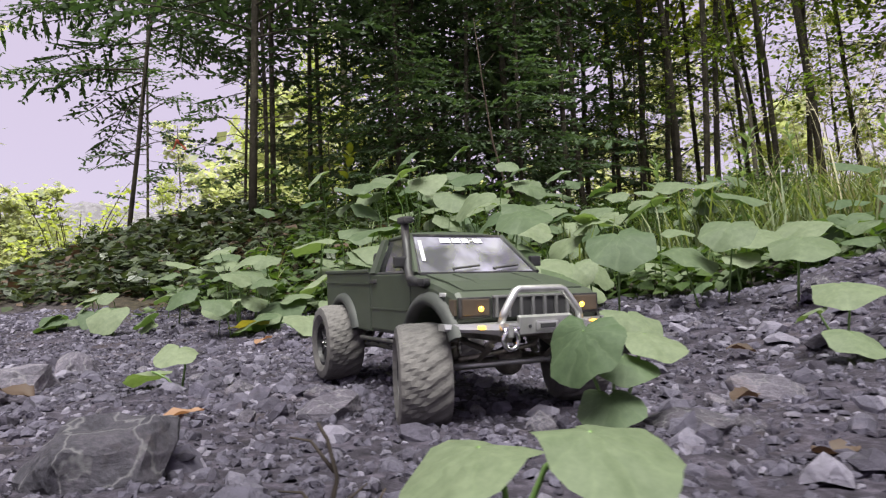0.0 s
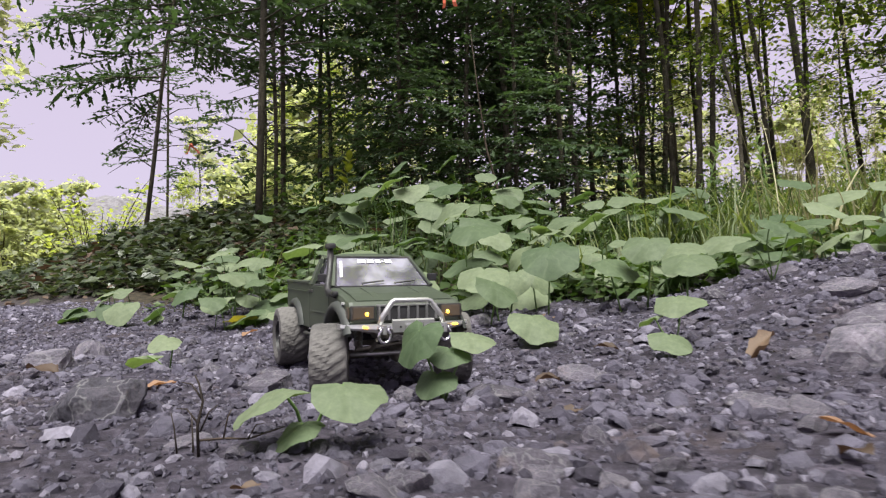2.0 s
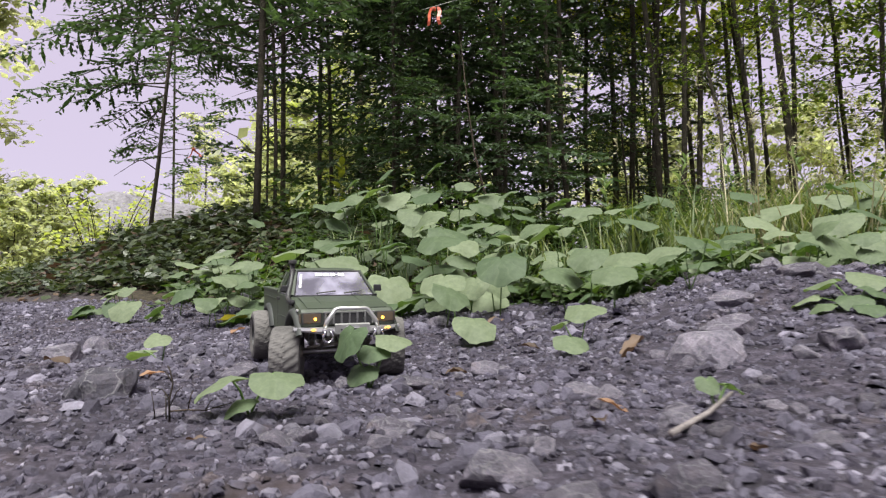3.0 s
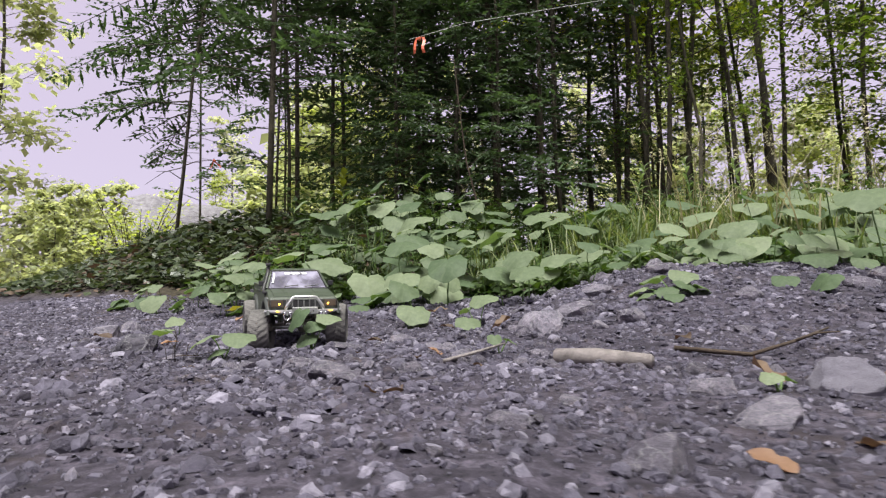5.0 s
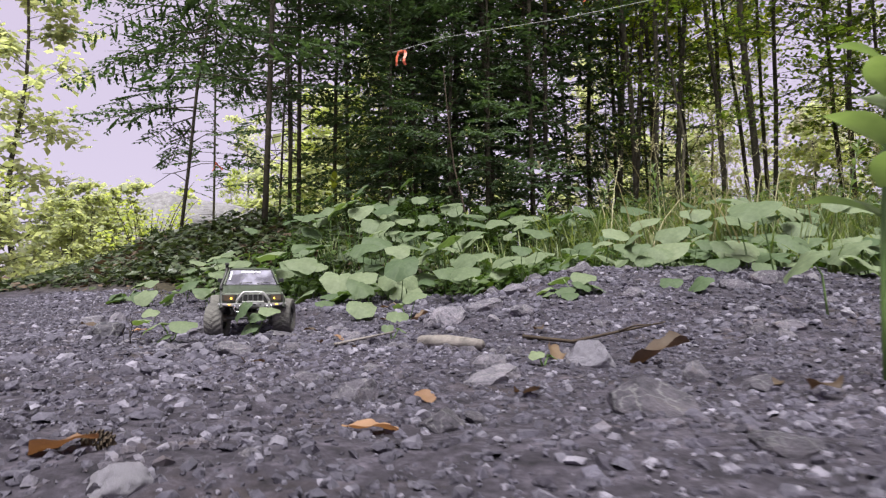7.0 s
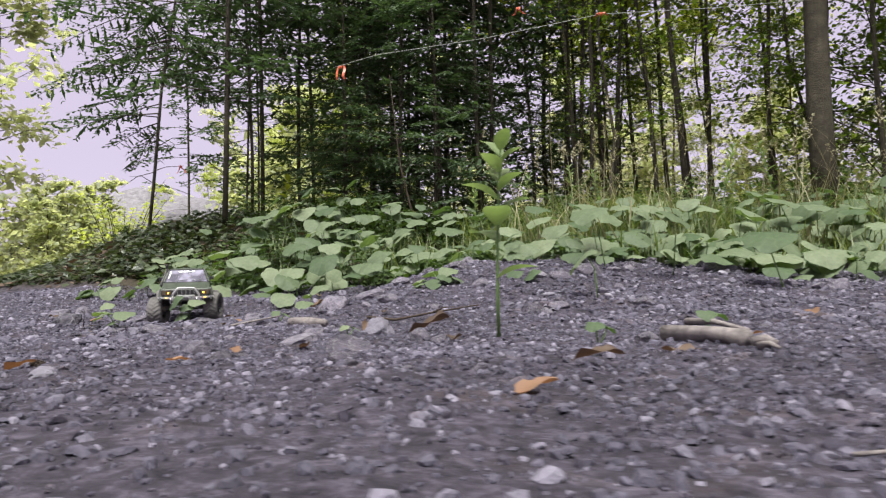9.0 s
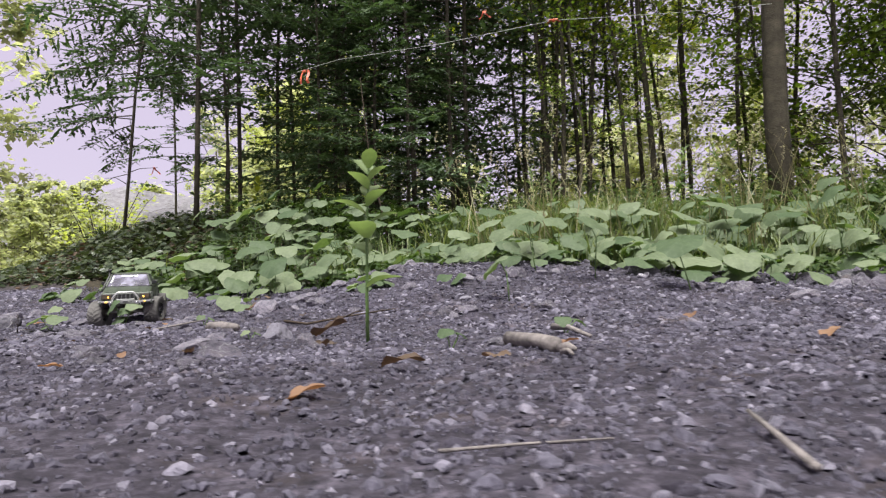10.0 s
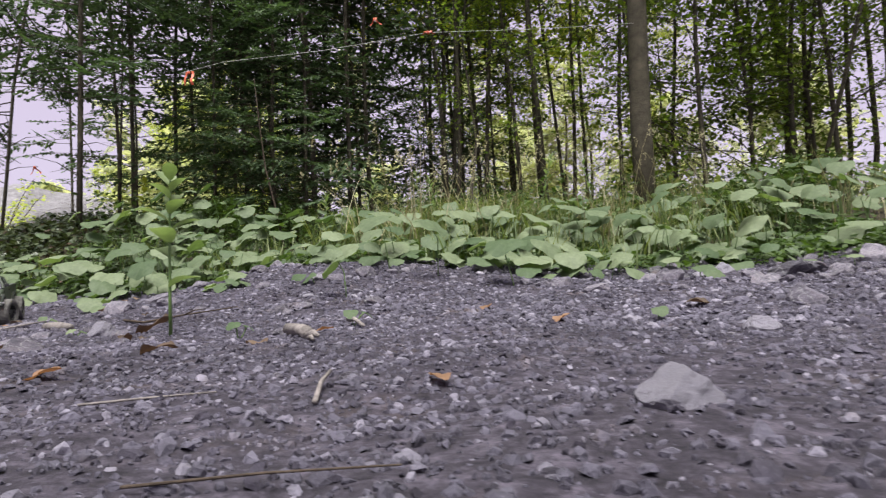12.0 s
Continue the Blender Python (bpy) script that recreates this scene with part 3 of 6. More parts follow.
for x, y, turn, s, src in (
        (-0.05, 4.3, 1.1, 1.0, bare_tree), (-0.42, 3.65, 3.6, 0.62, low_tree), (-1.5, 5.9, 2.8, 1.2, low_tree), (-0.75, 3.75, 1.9, 0.7, low_tree), (-1.2, 4.5, 5.6, 1.0, low_tree),
        (-1.15, 4.0, 3.0, 1.1, mound_tree), (-0.75, 4.9, 1.5, 1.15, mound_tree), (-1.45, 4.7, 0.4, 1.0, slim_tree),
        (-0.95, 4.45, 2.2, 1.1, slim_tree), (-0.35, 4.6, 5.1, 1.2, slim_tree),
        (-2.3, 4.6, 2.0, 1.0, bare_tree), (-2.75, 4.3, 3.0, 0.9, slim_tree), (-3.2, 5.0, 1.2, 1.0, slim_tree), (-7.5, 8.5, 0.3, 1.2, bare_tree), (-2.6, 5.2, 4.0, 1.05, bare_tree), (-2.0, 5.8, 1.0, 1.15, bare_tree), (0.2, 6.8, 4.4, 1.3, mound_tree),
        (0.6, 7.9, 3.9, 1.3, slim_tree), (-0.15, 4.05, 2.5, 0.9, bare_tree),
        (-1.9, 8.4, 1.4, 1.35, mound_tree), (0.4, 8.9, 5.8, 1.4, slim_tree),
        (-1.0, 10.3, 5.0, 1.5, low_tree), (-1.15, 3.45, 4.0, 0.6, low_tree), (-1.4, 4.2, 2.2, 0.75, low_tree), (-0.1, 6.9, 2.0, 1.2, low_tree), (0.35, 4.75, 5.0, 0.36, low_tree)):
    copy_thing(src, put(src, x, y, turn, s))

pole_tree = broadleaf("broadleaf_tree", "thin dark alder pole with small backlit leaves", 31, 7.5, 1.0, 1.25, 0.026, BROADLEAF, 0.038, 6200)
pole_tree.matrix_basis = put(pole_tree, 0.75, 5.75)
thin_tree = broadleaf("broadleaf_tree", "slender alder pole with sparse leaves against the sky", 33, 7.5, 1.4, 1.1, 0.024, BROADLEAF, 0.040, 2200, limbs=18)
thin_tree.matrix_basis = put(thin_tree, 1.5, 6.6)
wand_tree = broadleaf("broadleaf_tree", "very thin curving sapling with scattered leaves", 37, 5.2, 0.7, 0.9, 0.016, BROADLEAF, 0.034, 3800, lean=(-0.10, 0), wob=0.06)
wand_tree.matrix_basis = put(wand_tree, 2.6, 4.6)
old_tree = broadleaf("broadleaf_tree", "thick furrowed trunk rising from the leafy bank", 41, 9.0, 2.2, 1.9, 0.075, BROADLEAF, 0.055, 4200, lean=(-0.006, 0), wob=0.010)
old_tree.matrix_basis = put(old_tree, 2.29, 3.2)
group2 = "broadleaved trees behind the bank"
for t in (pole_tree, thin_tree, wand_tree, old_tree):
    tagged(t, group=group2)
for x, y, turn, s, src in (
        (0.85, 4.25, 2.0, 0.95, thin_tree), (2.25, 5.0, 4.1, 0.9, thin_tree), (2.45, 6.9, 5.0, 1.1, thin_tree), (1.2, 4.6, 0.6, 0.9, thin_tree),
        (4.3, 5.4, 2.7, 0.95, pole_tree), (4.4, 7.2, 0.8, 1.2, pole_tree),
        (3.75, 4.2, 2.2, 1.15, wand_tree), (3.9, 5.0, 1.3, 1.2, wand_tree),
        (0.95, 3.9, 4.7, 0.9, wand_tree), (5.0, 4.6, 0.1, 1.2, pole_tree), (3.9, 4.5, 5.5, 0.9, pole_tree), (4.05, 6.3, 3.9, 1.2, pole_tree), (4.0, 5.3, 0.6, 1.0, pole_tree), (4.7, 5.9, 3.4, 1.1, pole_tree), (3.65, 4.8, 2.2, 0.95, pole_tree), (3.9, 5.9, 4.2, 1.2, pole_tree), (0.7, 5.0, 2.6, 1.0, thin_tree), (0.55, 4.4, 0.9, 1.0, thin_tree), (1.05, 5.0, 3.3, 1.05, thin_tree), (1.3, 6.2, 4.9, 1.1, thin_tree), (1.85, 5.6, 1.9, 1.0, thin_tree), (5.9, 5.0, 2.4, 1.2, wand_tree),
        (-3.8, 8.6, 3.2, 1.1, old_tree)):
    copy_thing(src, put(src, x, y, turn, s))

# the sunlit look of these far trees is painted into FARLEAF
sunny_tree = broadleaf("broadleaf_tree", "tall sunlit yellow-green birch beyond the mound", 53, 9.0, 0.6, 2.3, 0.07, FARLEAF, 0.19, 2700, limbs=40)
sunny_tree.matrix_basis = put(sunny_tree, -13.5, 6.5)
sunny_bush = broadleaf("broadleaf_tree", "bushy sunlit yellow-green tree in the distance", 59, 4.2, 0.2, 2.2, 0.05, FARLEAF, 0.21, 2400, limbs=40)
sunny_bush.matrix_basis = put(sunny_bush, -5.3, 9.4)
group3 = "sunlit trees in the distance"
for t in (sunny_tree, sunny_bush):
    tagged(t, group=group3)
far_rnd = random.Random(77)
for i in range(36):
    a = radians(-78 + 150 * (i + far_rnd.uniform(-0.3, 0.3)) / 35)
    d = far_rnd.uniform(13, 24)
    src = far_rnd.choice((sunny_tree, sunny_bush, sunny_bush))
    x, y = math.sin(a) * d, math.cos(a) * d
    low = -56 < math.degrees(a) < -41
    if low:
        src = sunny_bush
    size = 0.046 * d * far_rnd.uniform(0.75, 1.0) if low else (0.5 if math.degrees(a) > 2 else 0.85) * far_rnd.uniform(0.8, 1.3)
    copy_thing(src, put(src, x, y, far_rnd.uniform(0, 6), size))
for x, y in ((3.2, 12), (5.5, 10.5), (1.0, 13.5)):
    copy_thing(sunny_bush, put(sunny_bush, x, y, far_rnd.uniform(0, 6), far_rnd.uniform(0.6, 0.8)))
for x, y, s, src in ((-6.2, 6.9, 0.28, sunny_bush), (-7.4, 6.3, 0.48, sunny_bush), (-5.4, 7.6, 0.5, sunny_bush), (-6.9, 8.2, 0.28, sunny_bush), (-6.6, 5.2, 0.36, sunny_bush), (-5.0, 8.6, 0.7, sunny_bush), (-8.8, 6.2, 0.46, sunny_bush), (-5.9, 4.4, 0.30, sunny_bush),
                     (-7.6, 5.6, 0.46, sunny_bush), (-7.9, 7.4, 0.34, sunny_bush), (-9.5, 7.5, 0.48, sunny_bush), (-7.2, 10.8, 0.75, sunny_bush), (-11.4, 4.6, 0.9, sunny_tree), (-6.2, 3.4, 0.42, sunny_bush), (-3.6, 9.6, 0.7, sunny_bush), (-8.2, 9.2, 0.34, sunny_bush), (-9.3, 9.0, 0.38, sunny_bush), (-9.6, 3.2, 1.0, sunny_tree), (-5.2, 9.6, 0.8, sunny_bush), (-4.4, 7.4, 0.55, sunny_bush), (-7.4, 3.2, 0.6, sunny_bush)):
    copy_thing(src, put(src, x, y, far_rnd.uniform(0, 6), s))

# the birches get their full light from the SUNLEAF colour
birch = broadleaf("broadleaf_tree", "tall leafy birch beyond the mound, full light in its leaf colour", 83, 8.0, 0.4, 2.0, 0.05, SUNLEAF, 0.085, 8000, limbs=44)
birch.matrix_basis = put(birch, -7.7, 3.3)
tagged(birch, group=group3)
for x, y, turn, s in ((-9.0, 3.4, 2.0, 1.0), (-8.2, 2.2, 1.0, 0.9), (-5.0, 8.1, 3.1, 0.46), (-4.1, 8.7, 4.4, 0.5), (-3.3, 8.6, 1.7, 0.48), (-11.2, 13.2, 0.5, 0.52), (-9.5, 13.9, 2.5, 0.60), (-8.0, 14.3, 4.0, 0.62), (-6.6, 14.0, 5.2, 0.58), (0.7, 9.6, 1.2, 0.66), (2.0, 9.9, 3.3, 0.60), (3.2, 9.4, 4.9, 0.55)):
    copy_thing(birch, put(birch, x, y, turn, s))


def heap():
    bm = bmesh.new()
    bmesh.ops.create_icosphere(bm, subdivisions=4, radius=1.0)
    for v in bm.verts:
        v.co *= 1 + 0.12 * noise.noise(v.co * 2.3) + 0.05 * noise.noise(v.co * 7)
        v.co = Vector((v.co.x * 3.4, v.co.y * 3.0, v.co.z * 3.0 - 0.3))
    ob = part("earth_mound", bm, HEAP)
    ob.matrix_basis = Matrix.Translation((-10.2, 10.6, lay(-10.2, 10.6)))
    return tagged(ob, "pale bare mound of gravel in the distance", "mound")


heap()
thicket_tree = broadleaf("broadleaf_tree", "bushy young tree with dense small leaves", 71, 5.2, 0.35, 1.35, 0.022, BROADLEAF, 0.052, 6500, limbs=46, wob=0.03)
thicket_tree.matrix_basis = put(thicket_tree, 2.8, 4.05)
tagged(thicket_tree, group=group2)
for x, y, turn, s in ((3.2, 4.5, 1.0, 0.95), (3.5, 5.3, 4.0, 1.0), (2.9, 5.8, 5.2, 1.1)):
    copy_thing(thicket_tree, put(thicket_tree, x, y, turn, s))
# crowns look backlit through the painted CANOPY colour
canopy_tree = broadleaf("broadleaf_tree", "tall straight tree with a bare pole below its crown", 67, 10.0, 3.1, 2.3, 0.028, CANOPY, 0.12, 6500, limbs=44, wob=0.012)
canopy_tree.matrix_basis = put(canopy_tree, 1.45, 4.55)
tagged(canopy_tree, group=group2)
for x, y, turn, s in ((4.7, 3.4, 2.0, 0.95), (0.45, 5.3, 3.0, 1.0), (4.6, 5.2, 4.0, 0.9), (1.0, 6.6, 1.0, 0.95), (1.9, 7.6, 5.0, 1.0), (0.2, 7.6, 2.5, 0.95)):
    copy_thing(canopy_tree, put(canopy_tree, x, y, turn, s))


# ---- undergrowth ----
def leaf_litter_cover(name, label, seed, count, area, size, mat, height, cat):
    """Many small leaves over a patch of ground: area is x0, x1, y0, y1."""
    rnd = random.Random(seed)
    V, F = [], []
    while len(F) < count:
        x, y = rnd.uniform(*area[:2]), rnd.uniform(*area[2:])
        if nz(x, y, 1.6, seed) + rnd.uniform(-0.5, 0.5) < -0.15:
            continue
        hh = height * (0.5 + 0.8 * max(0, nz(x, y, 1.1, seed + 2)))
        z = lay(x, y) + rnd.random() ** 1.3 * hh
        az = rnd.uniform(0, TAU)
        d = Vector((math.cos(az), math.sin(az), rnd.uniform(-0.7, 0.4))).normalized()
        n = d.cross(Vector((rnd.uniform(-0.6, 0.6), rnd.uniform(-0.8, 0.3), 1))).normalized()
        ln = size * rnd.uniform(0.5, 1.4)
        diamond(V, F, Vector((x, y, z)), d, n, ln, ln * 0.38, ln * 0.15)
    return tagged(new(name, mesh_of(name, V, F, [mat])), label, cat, kind="stuff")


leaf_litter_cover("ground_cover", "ivy and bramble leaves covering the mound, shade in their dark colour", 5, 21000, (-4.2, -0.6, 1.6, 3.9), 0.042, IVY, 0.11, "undergrowth")
leaf_litter_cover("leaf_litter", "brown fallen leaves lying on the mound", 6, 1300, (-3.6, -0.6, 1.5, 3.3), 0.048, BROWNLEAF, 0.09, "leaf litter")
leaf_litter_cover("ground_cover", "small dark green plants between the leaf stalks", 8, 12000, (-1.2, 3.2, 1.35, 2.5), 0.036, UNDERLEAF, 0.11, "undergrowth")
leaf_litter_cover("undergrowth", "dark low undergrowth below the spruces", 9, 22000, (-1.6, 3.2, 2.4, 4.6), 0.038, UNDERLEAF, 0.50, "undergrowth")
leaf_litter_cover("undergrowth", "sunlit green undergrowth behind the bank", 12, 14000, (1.2, 6.0, 3.2, 7.0), 0.05, GRASS, 0.45, "undergrowth")


def shrub(seed, label, H, spread, mat, leaf, count, stems=16):
    rnd = random.Random(seed)
    ob = thing("shrub", label, "shrub", group="shrubs under the trees")
    bm = bmesh.new()
    V, F = [], []
    for _ in range(stems):
        az, ln = rnd.uniform(0, TAU), rnd.uniform(0.5, 1.0)
        out = rnd.uniform(0.15, 1.0) * spread
        pts = [Vector((math.cos(az) * out * k, math.sin(az) * out * k, H * ln * (1.6 * k - 0.6 * k * k) - 0.03)) for k in (0, 0.3, 0.6, 0.85, 1.0)]
        tube_into(bm, pts, 0.006, 5, 0.0015, cap=False)
        for _ in range(count // stems):
            k = rnd.uniform(0.2, 1) * 4
            i = min(3, int(k))
            p = pts[i].lerp(pts[i + 1], k - i) + Vector((rnd.gauss(0, 0.04), rnd.gauss(0, 0.04), rnd.gauss(0, 0.03)))
            a = rnd.uniform(0, TAU)
            d = Vector((math.cos(a), math.sin(a), rnd.uniform(-0.6, 0.3))).normalized()
            n = d.cross(Vector((rnd.uniform(-0.5, 0.5), rnd.uniform(-0.7, 0.4), 1))).normalized()
            l = leaf * rnd.uniform(0.6, 1.3)
            diamond(V, F, p, d, n, l, l * 0.36, l * 0.15)
    part("stem", bm, TWIG, ob)
    piece("foliage", mesh_of("foliage", V, F, [mat]), ob)
    return ob


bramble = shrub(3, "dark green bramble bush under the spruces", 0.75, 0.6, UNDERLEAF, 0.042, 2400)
bramble.matrix_basis = put(bramble, 0.75, 2.95, 0.0, 0.52)
for x, y, turn, s in ((0.25, 3.1, 1, 0.80), (-0.05, 3.5, 2.0, 0.8), (0.5, 3.9, 4.0, 0.75), (0.15, 4.3, 0.5, 0.9), (1.15, 3.15, 2.2, 0.5), (-0.3, 3.2, 3, 0.9), (-0.85, 3.0, 4, 0.8), (1.7, 3.3, 5, 0.55), (-1.35, 3.4, 0.4, 0.8), (2.7, 2.7, 2.6, 0.8), (3.2, 3.2, 1.8, 1.1), (-2.6, 2.6, 1.3, 0.45), (3.7, 2.6, 0.9, 0.9)):
    copy_thing(bramble, put(bramble, x, y, turn, s))


# its leaves share SUNLEAF, with sunshine painted in
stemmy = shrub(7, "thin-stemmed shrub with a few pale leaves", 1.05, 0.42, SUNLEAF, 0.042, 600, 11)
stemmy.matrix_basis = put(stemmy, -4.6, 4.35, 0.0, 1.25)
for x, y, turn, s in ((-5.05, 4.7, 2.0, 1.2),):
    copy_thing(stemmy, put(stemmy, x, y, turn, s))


def blade(V, F, p, az, H, lean, w, n=5):
    d = Vector((math.cos(az), math.sin(az), 0))
    s = Vector((-math.sin(az), math.cos(az), 0))
    b = len(V)
    for i in range(n):
        k = i / (n - 1)
        c = p + d * (lean * k * k) + Vector((0, 0, H * (k - 0.28 * (lean / max(H, 0.01)) * k * k)))
        ww = w * (1 - k ** 1.6) + 0.0004
        V.extend((tuple(c + s * ww), tuple(c - s * ww)))
    for i in range(n - 1):
        F.append((b + 2 * i, b + 2 * i + 1, b + 2 * i + 3, b + 2 * i + 2))


def build_grass(name, label, seed, tufts, mat, hi, per=26, seeds=0):
    rnd = random.Random(seed)
    V, F = [], []
    for x, y, r in tufts:
        for _ in range(per):
            px, py = rnd.gauss(x, r), rnd.gauss(y, r)
            p = Vector((px, py, lay(px, py) - 0.01))
            H = hi * rnd.uniform(0.45, 1.1)
            blade(V, F, p, rnd.uniform(0, TAU), H, H * rnd.uniform(0.1, 0.8), rnd.uniform(0.0022, 0.0048))
        for _ in range(seeds):
            px, py = rnd.gauss(x, r), rnd.gauss(y, r)
            H = hi * rnd.uniform(1.1, 1.7)
            az, ln = rnd.uniform(0, TAU), H * rnd.uniform(0.15, 0.75)
            p = Vector((px, py, lay(px, py)))
            blade(V, F, p, az, H, ln, 0.0018, 7)
            tip = p + Vector((math.cos(az), math.sin(az), 0)) * ln + Vector((0, 0, H - 0.28 * ln))
            for q in range(9):
                dd = Vector((rnd.uniform(-1, 1), rnd.uniform(-1, 1), rnd.uniform(-0.2, 1.2))).normalized()
                diamond(V, F, tip - Vector((0, 0, 0.006 * q)), dd, dd.orthogonal().normalized(), 0.017, 0.0045)
    return tagged(new(name, mesh_of(name, V, F, [mat])), label, "grass", kind="stuff")


tr = random.Random(4)
tufts = [(tr.uniform(0.3, 2.6), tr.uniform(2.0, 2.9), 0.09) for _ in range(36)] + [(tr.uniform(1.2, 3.4), tr.uniform(2.6, 3.8), 0.09) for _ in range(26)] + [(tr.gauss(1.0, 0.12), tr.gauss(2.3, 0.1), 0.05) for _ in range(8)]
tufts += [(tr.uniform(0.35, 1.35), tr.uniform(2.0, 3.0), 0.08) for _ in range(26)]
build_grass("tall_grass", "tall green grass growing behind the big leaves", 14, tufts, GRASS, 0.34, 32)
tufts = [(tr.uniform(0.7, 2.2), tr.uniform(2.1, 2.8), 0.08) for _ in range(16)] + [(tr.uniform(1.6, 3.4), tr.uniform(2.3, 3.4), 0.12) for _ in range(18)]
tufts += [(tr.uniform(0.9, 1.5), tr.uniform(2.2, 3.0), 0.10) for _ in range(5)]
tufts += [(x, y, 0.06) for x, y in ((0.78, 1.75), (0.95, 1.95), (1.08, 1.70), (1.22, 2.05), (0.86, 2.15), (1.35, 1.80))]
build_grass("seeding_grass", "straw-coloured grass stalks with seed heads", 15, tufts, STRAW, 0.46, 6, 3)
tufts = [(tr.uniform(-1.0, 0.7), tr.uniform(1.5, 2.3), 0.05) for _ in range(16)] + [(tr.uniform(0.8, 2.2), tr.uniform(1.2, 2.0), 0.05) for _ in range(14)]
build_grass("short_grass", "short green grass between the leaf stalks", 16, tufts, GRASS, 0.20, 22)

# ---- big-leaved plants ----
def butterbur_leaf(seed):
    """A round leaf, one unit wide, notched at the stalk, which is at the origin; it reaches along +x."""
    rnd = random.Random(seed)
    ph = [rnd.uniform(0, TAU) for _ in range(4)]
    n = 22
    V = [(0, 0, 0)]
    for ring in (0.38, 0.72, 1.0):
        for j in range(n):
            a = TAU * j / n
            notch = 1 - 0.62 * math.exp(-((abs(a - math.pi)) / 0.30) ** 2)
            r = 0.5 * ring * notch * (1 + 0.05 * math.sin(3 * a + ph[0]) + 0.04 * math.sin(7 * a + ph[1]) * ring)
            x, y = r * math.cos(a) * 1.02 + 0.16 * ring, r * math.sin(a)
            z = -0.10 * ring ** 2 + 0.05 * ring ** 2 * math.sin(2 * a + ph[2]) + 0.035 * ring ** 3 * math.sin(5 * a + ph[3]) + 0.02 * math.cos(11 * a) * ring * (1 - ring) * 2
            V.append((x, y, z))
    F = [(0, 1 + j, 1 + (j + 1) % n) for j in range(n)]
    for k in range(2):
        a, b = 1 + k * n, 1 + (k + 1) * n
        F += [(a + j, b + j, b + (j + 1) % n, a + (j + 1) % n) for j in range(n)]
    return mesh_of("leaf", V, F, [BUTTERBUR], True)


LEAVES = [butterbur_leaf(100 + i) for i in range(7)]
plants = {}
PL = random.Random(23)


def add_leaf(x, y, z, w, face=None, tilt=None, root=None):
    """A leaf on its stalk. face: compass turn of the downhill side; plants are shared by leaves that stand close."""
    g = lay(x, y)
    z = max(z, g + 0.012)
    if x < -0.65 and root is None:
        w *= 0.72
    hgt = z - g
    rx, ry = root if root else (x + PL.uniform(-0.06, 0.06) * min(1, hgt * 5), y + PL.uniform(-0.02, 0.08) * min(1, hgt * 5))
    key = (round(rx / 0.24), round(ry / 0.24)) if root is None else root
    if key not in plants:
        p = thing("butterbur_plant", "butterbur plant with broad pale green leaves" if hgt > 0.08 else "small low plant with round pale green leaves in gravel", "plant", Matrix.Translation((rx, ry, lay(rx, ry) - 0.004)), "leafy plants along the track")
        plants[key] = p
    p = plants[key]
    o = p.matrix_basis.translation
    face = PL.uniform(-2.9, -0.2) if face is None else face
    tilt = PL.uniform(0.16, 0.78) if tilt is None else tilt
    m = Matrix.Translation(Vector((x, y, z)) - o) @ Matrix.Rotation(face, 4, "Z") @ Matrix.Rotation(tilt, 4, "Y") @ Matrix.Rotation(PL.uniform(-0.2, 0.2), 4, "X") @ Matrix.Scale(w, 4)
    piece("leaf", PL.choice(LEAVES), p, m)
    a, e = Vector((rx, ry, lay(rx, ry) - 0.004)) - o, m.translation
    mid = a.lerp(e, 0.55) + Vector((PL.uniform(-0.1, 0.1), PL.uniform(-0.05, 0.15), 0.12)) * hgt
    part("stalk", tube([a, a.lerp(mid, 0.5) + Vector((0, 0, 0.02 * hgt)), mid, mid.lerp(e, 0.6) + Vector((0, 0, 0.03 * hgt)), e], 0.0021 if w > 0.07 else 0.0014, 5, 0.0013 if w > 0.07 else 0.001), PETIOLE, p, shade=True)


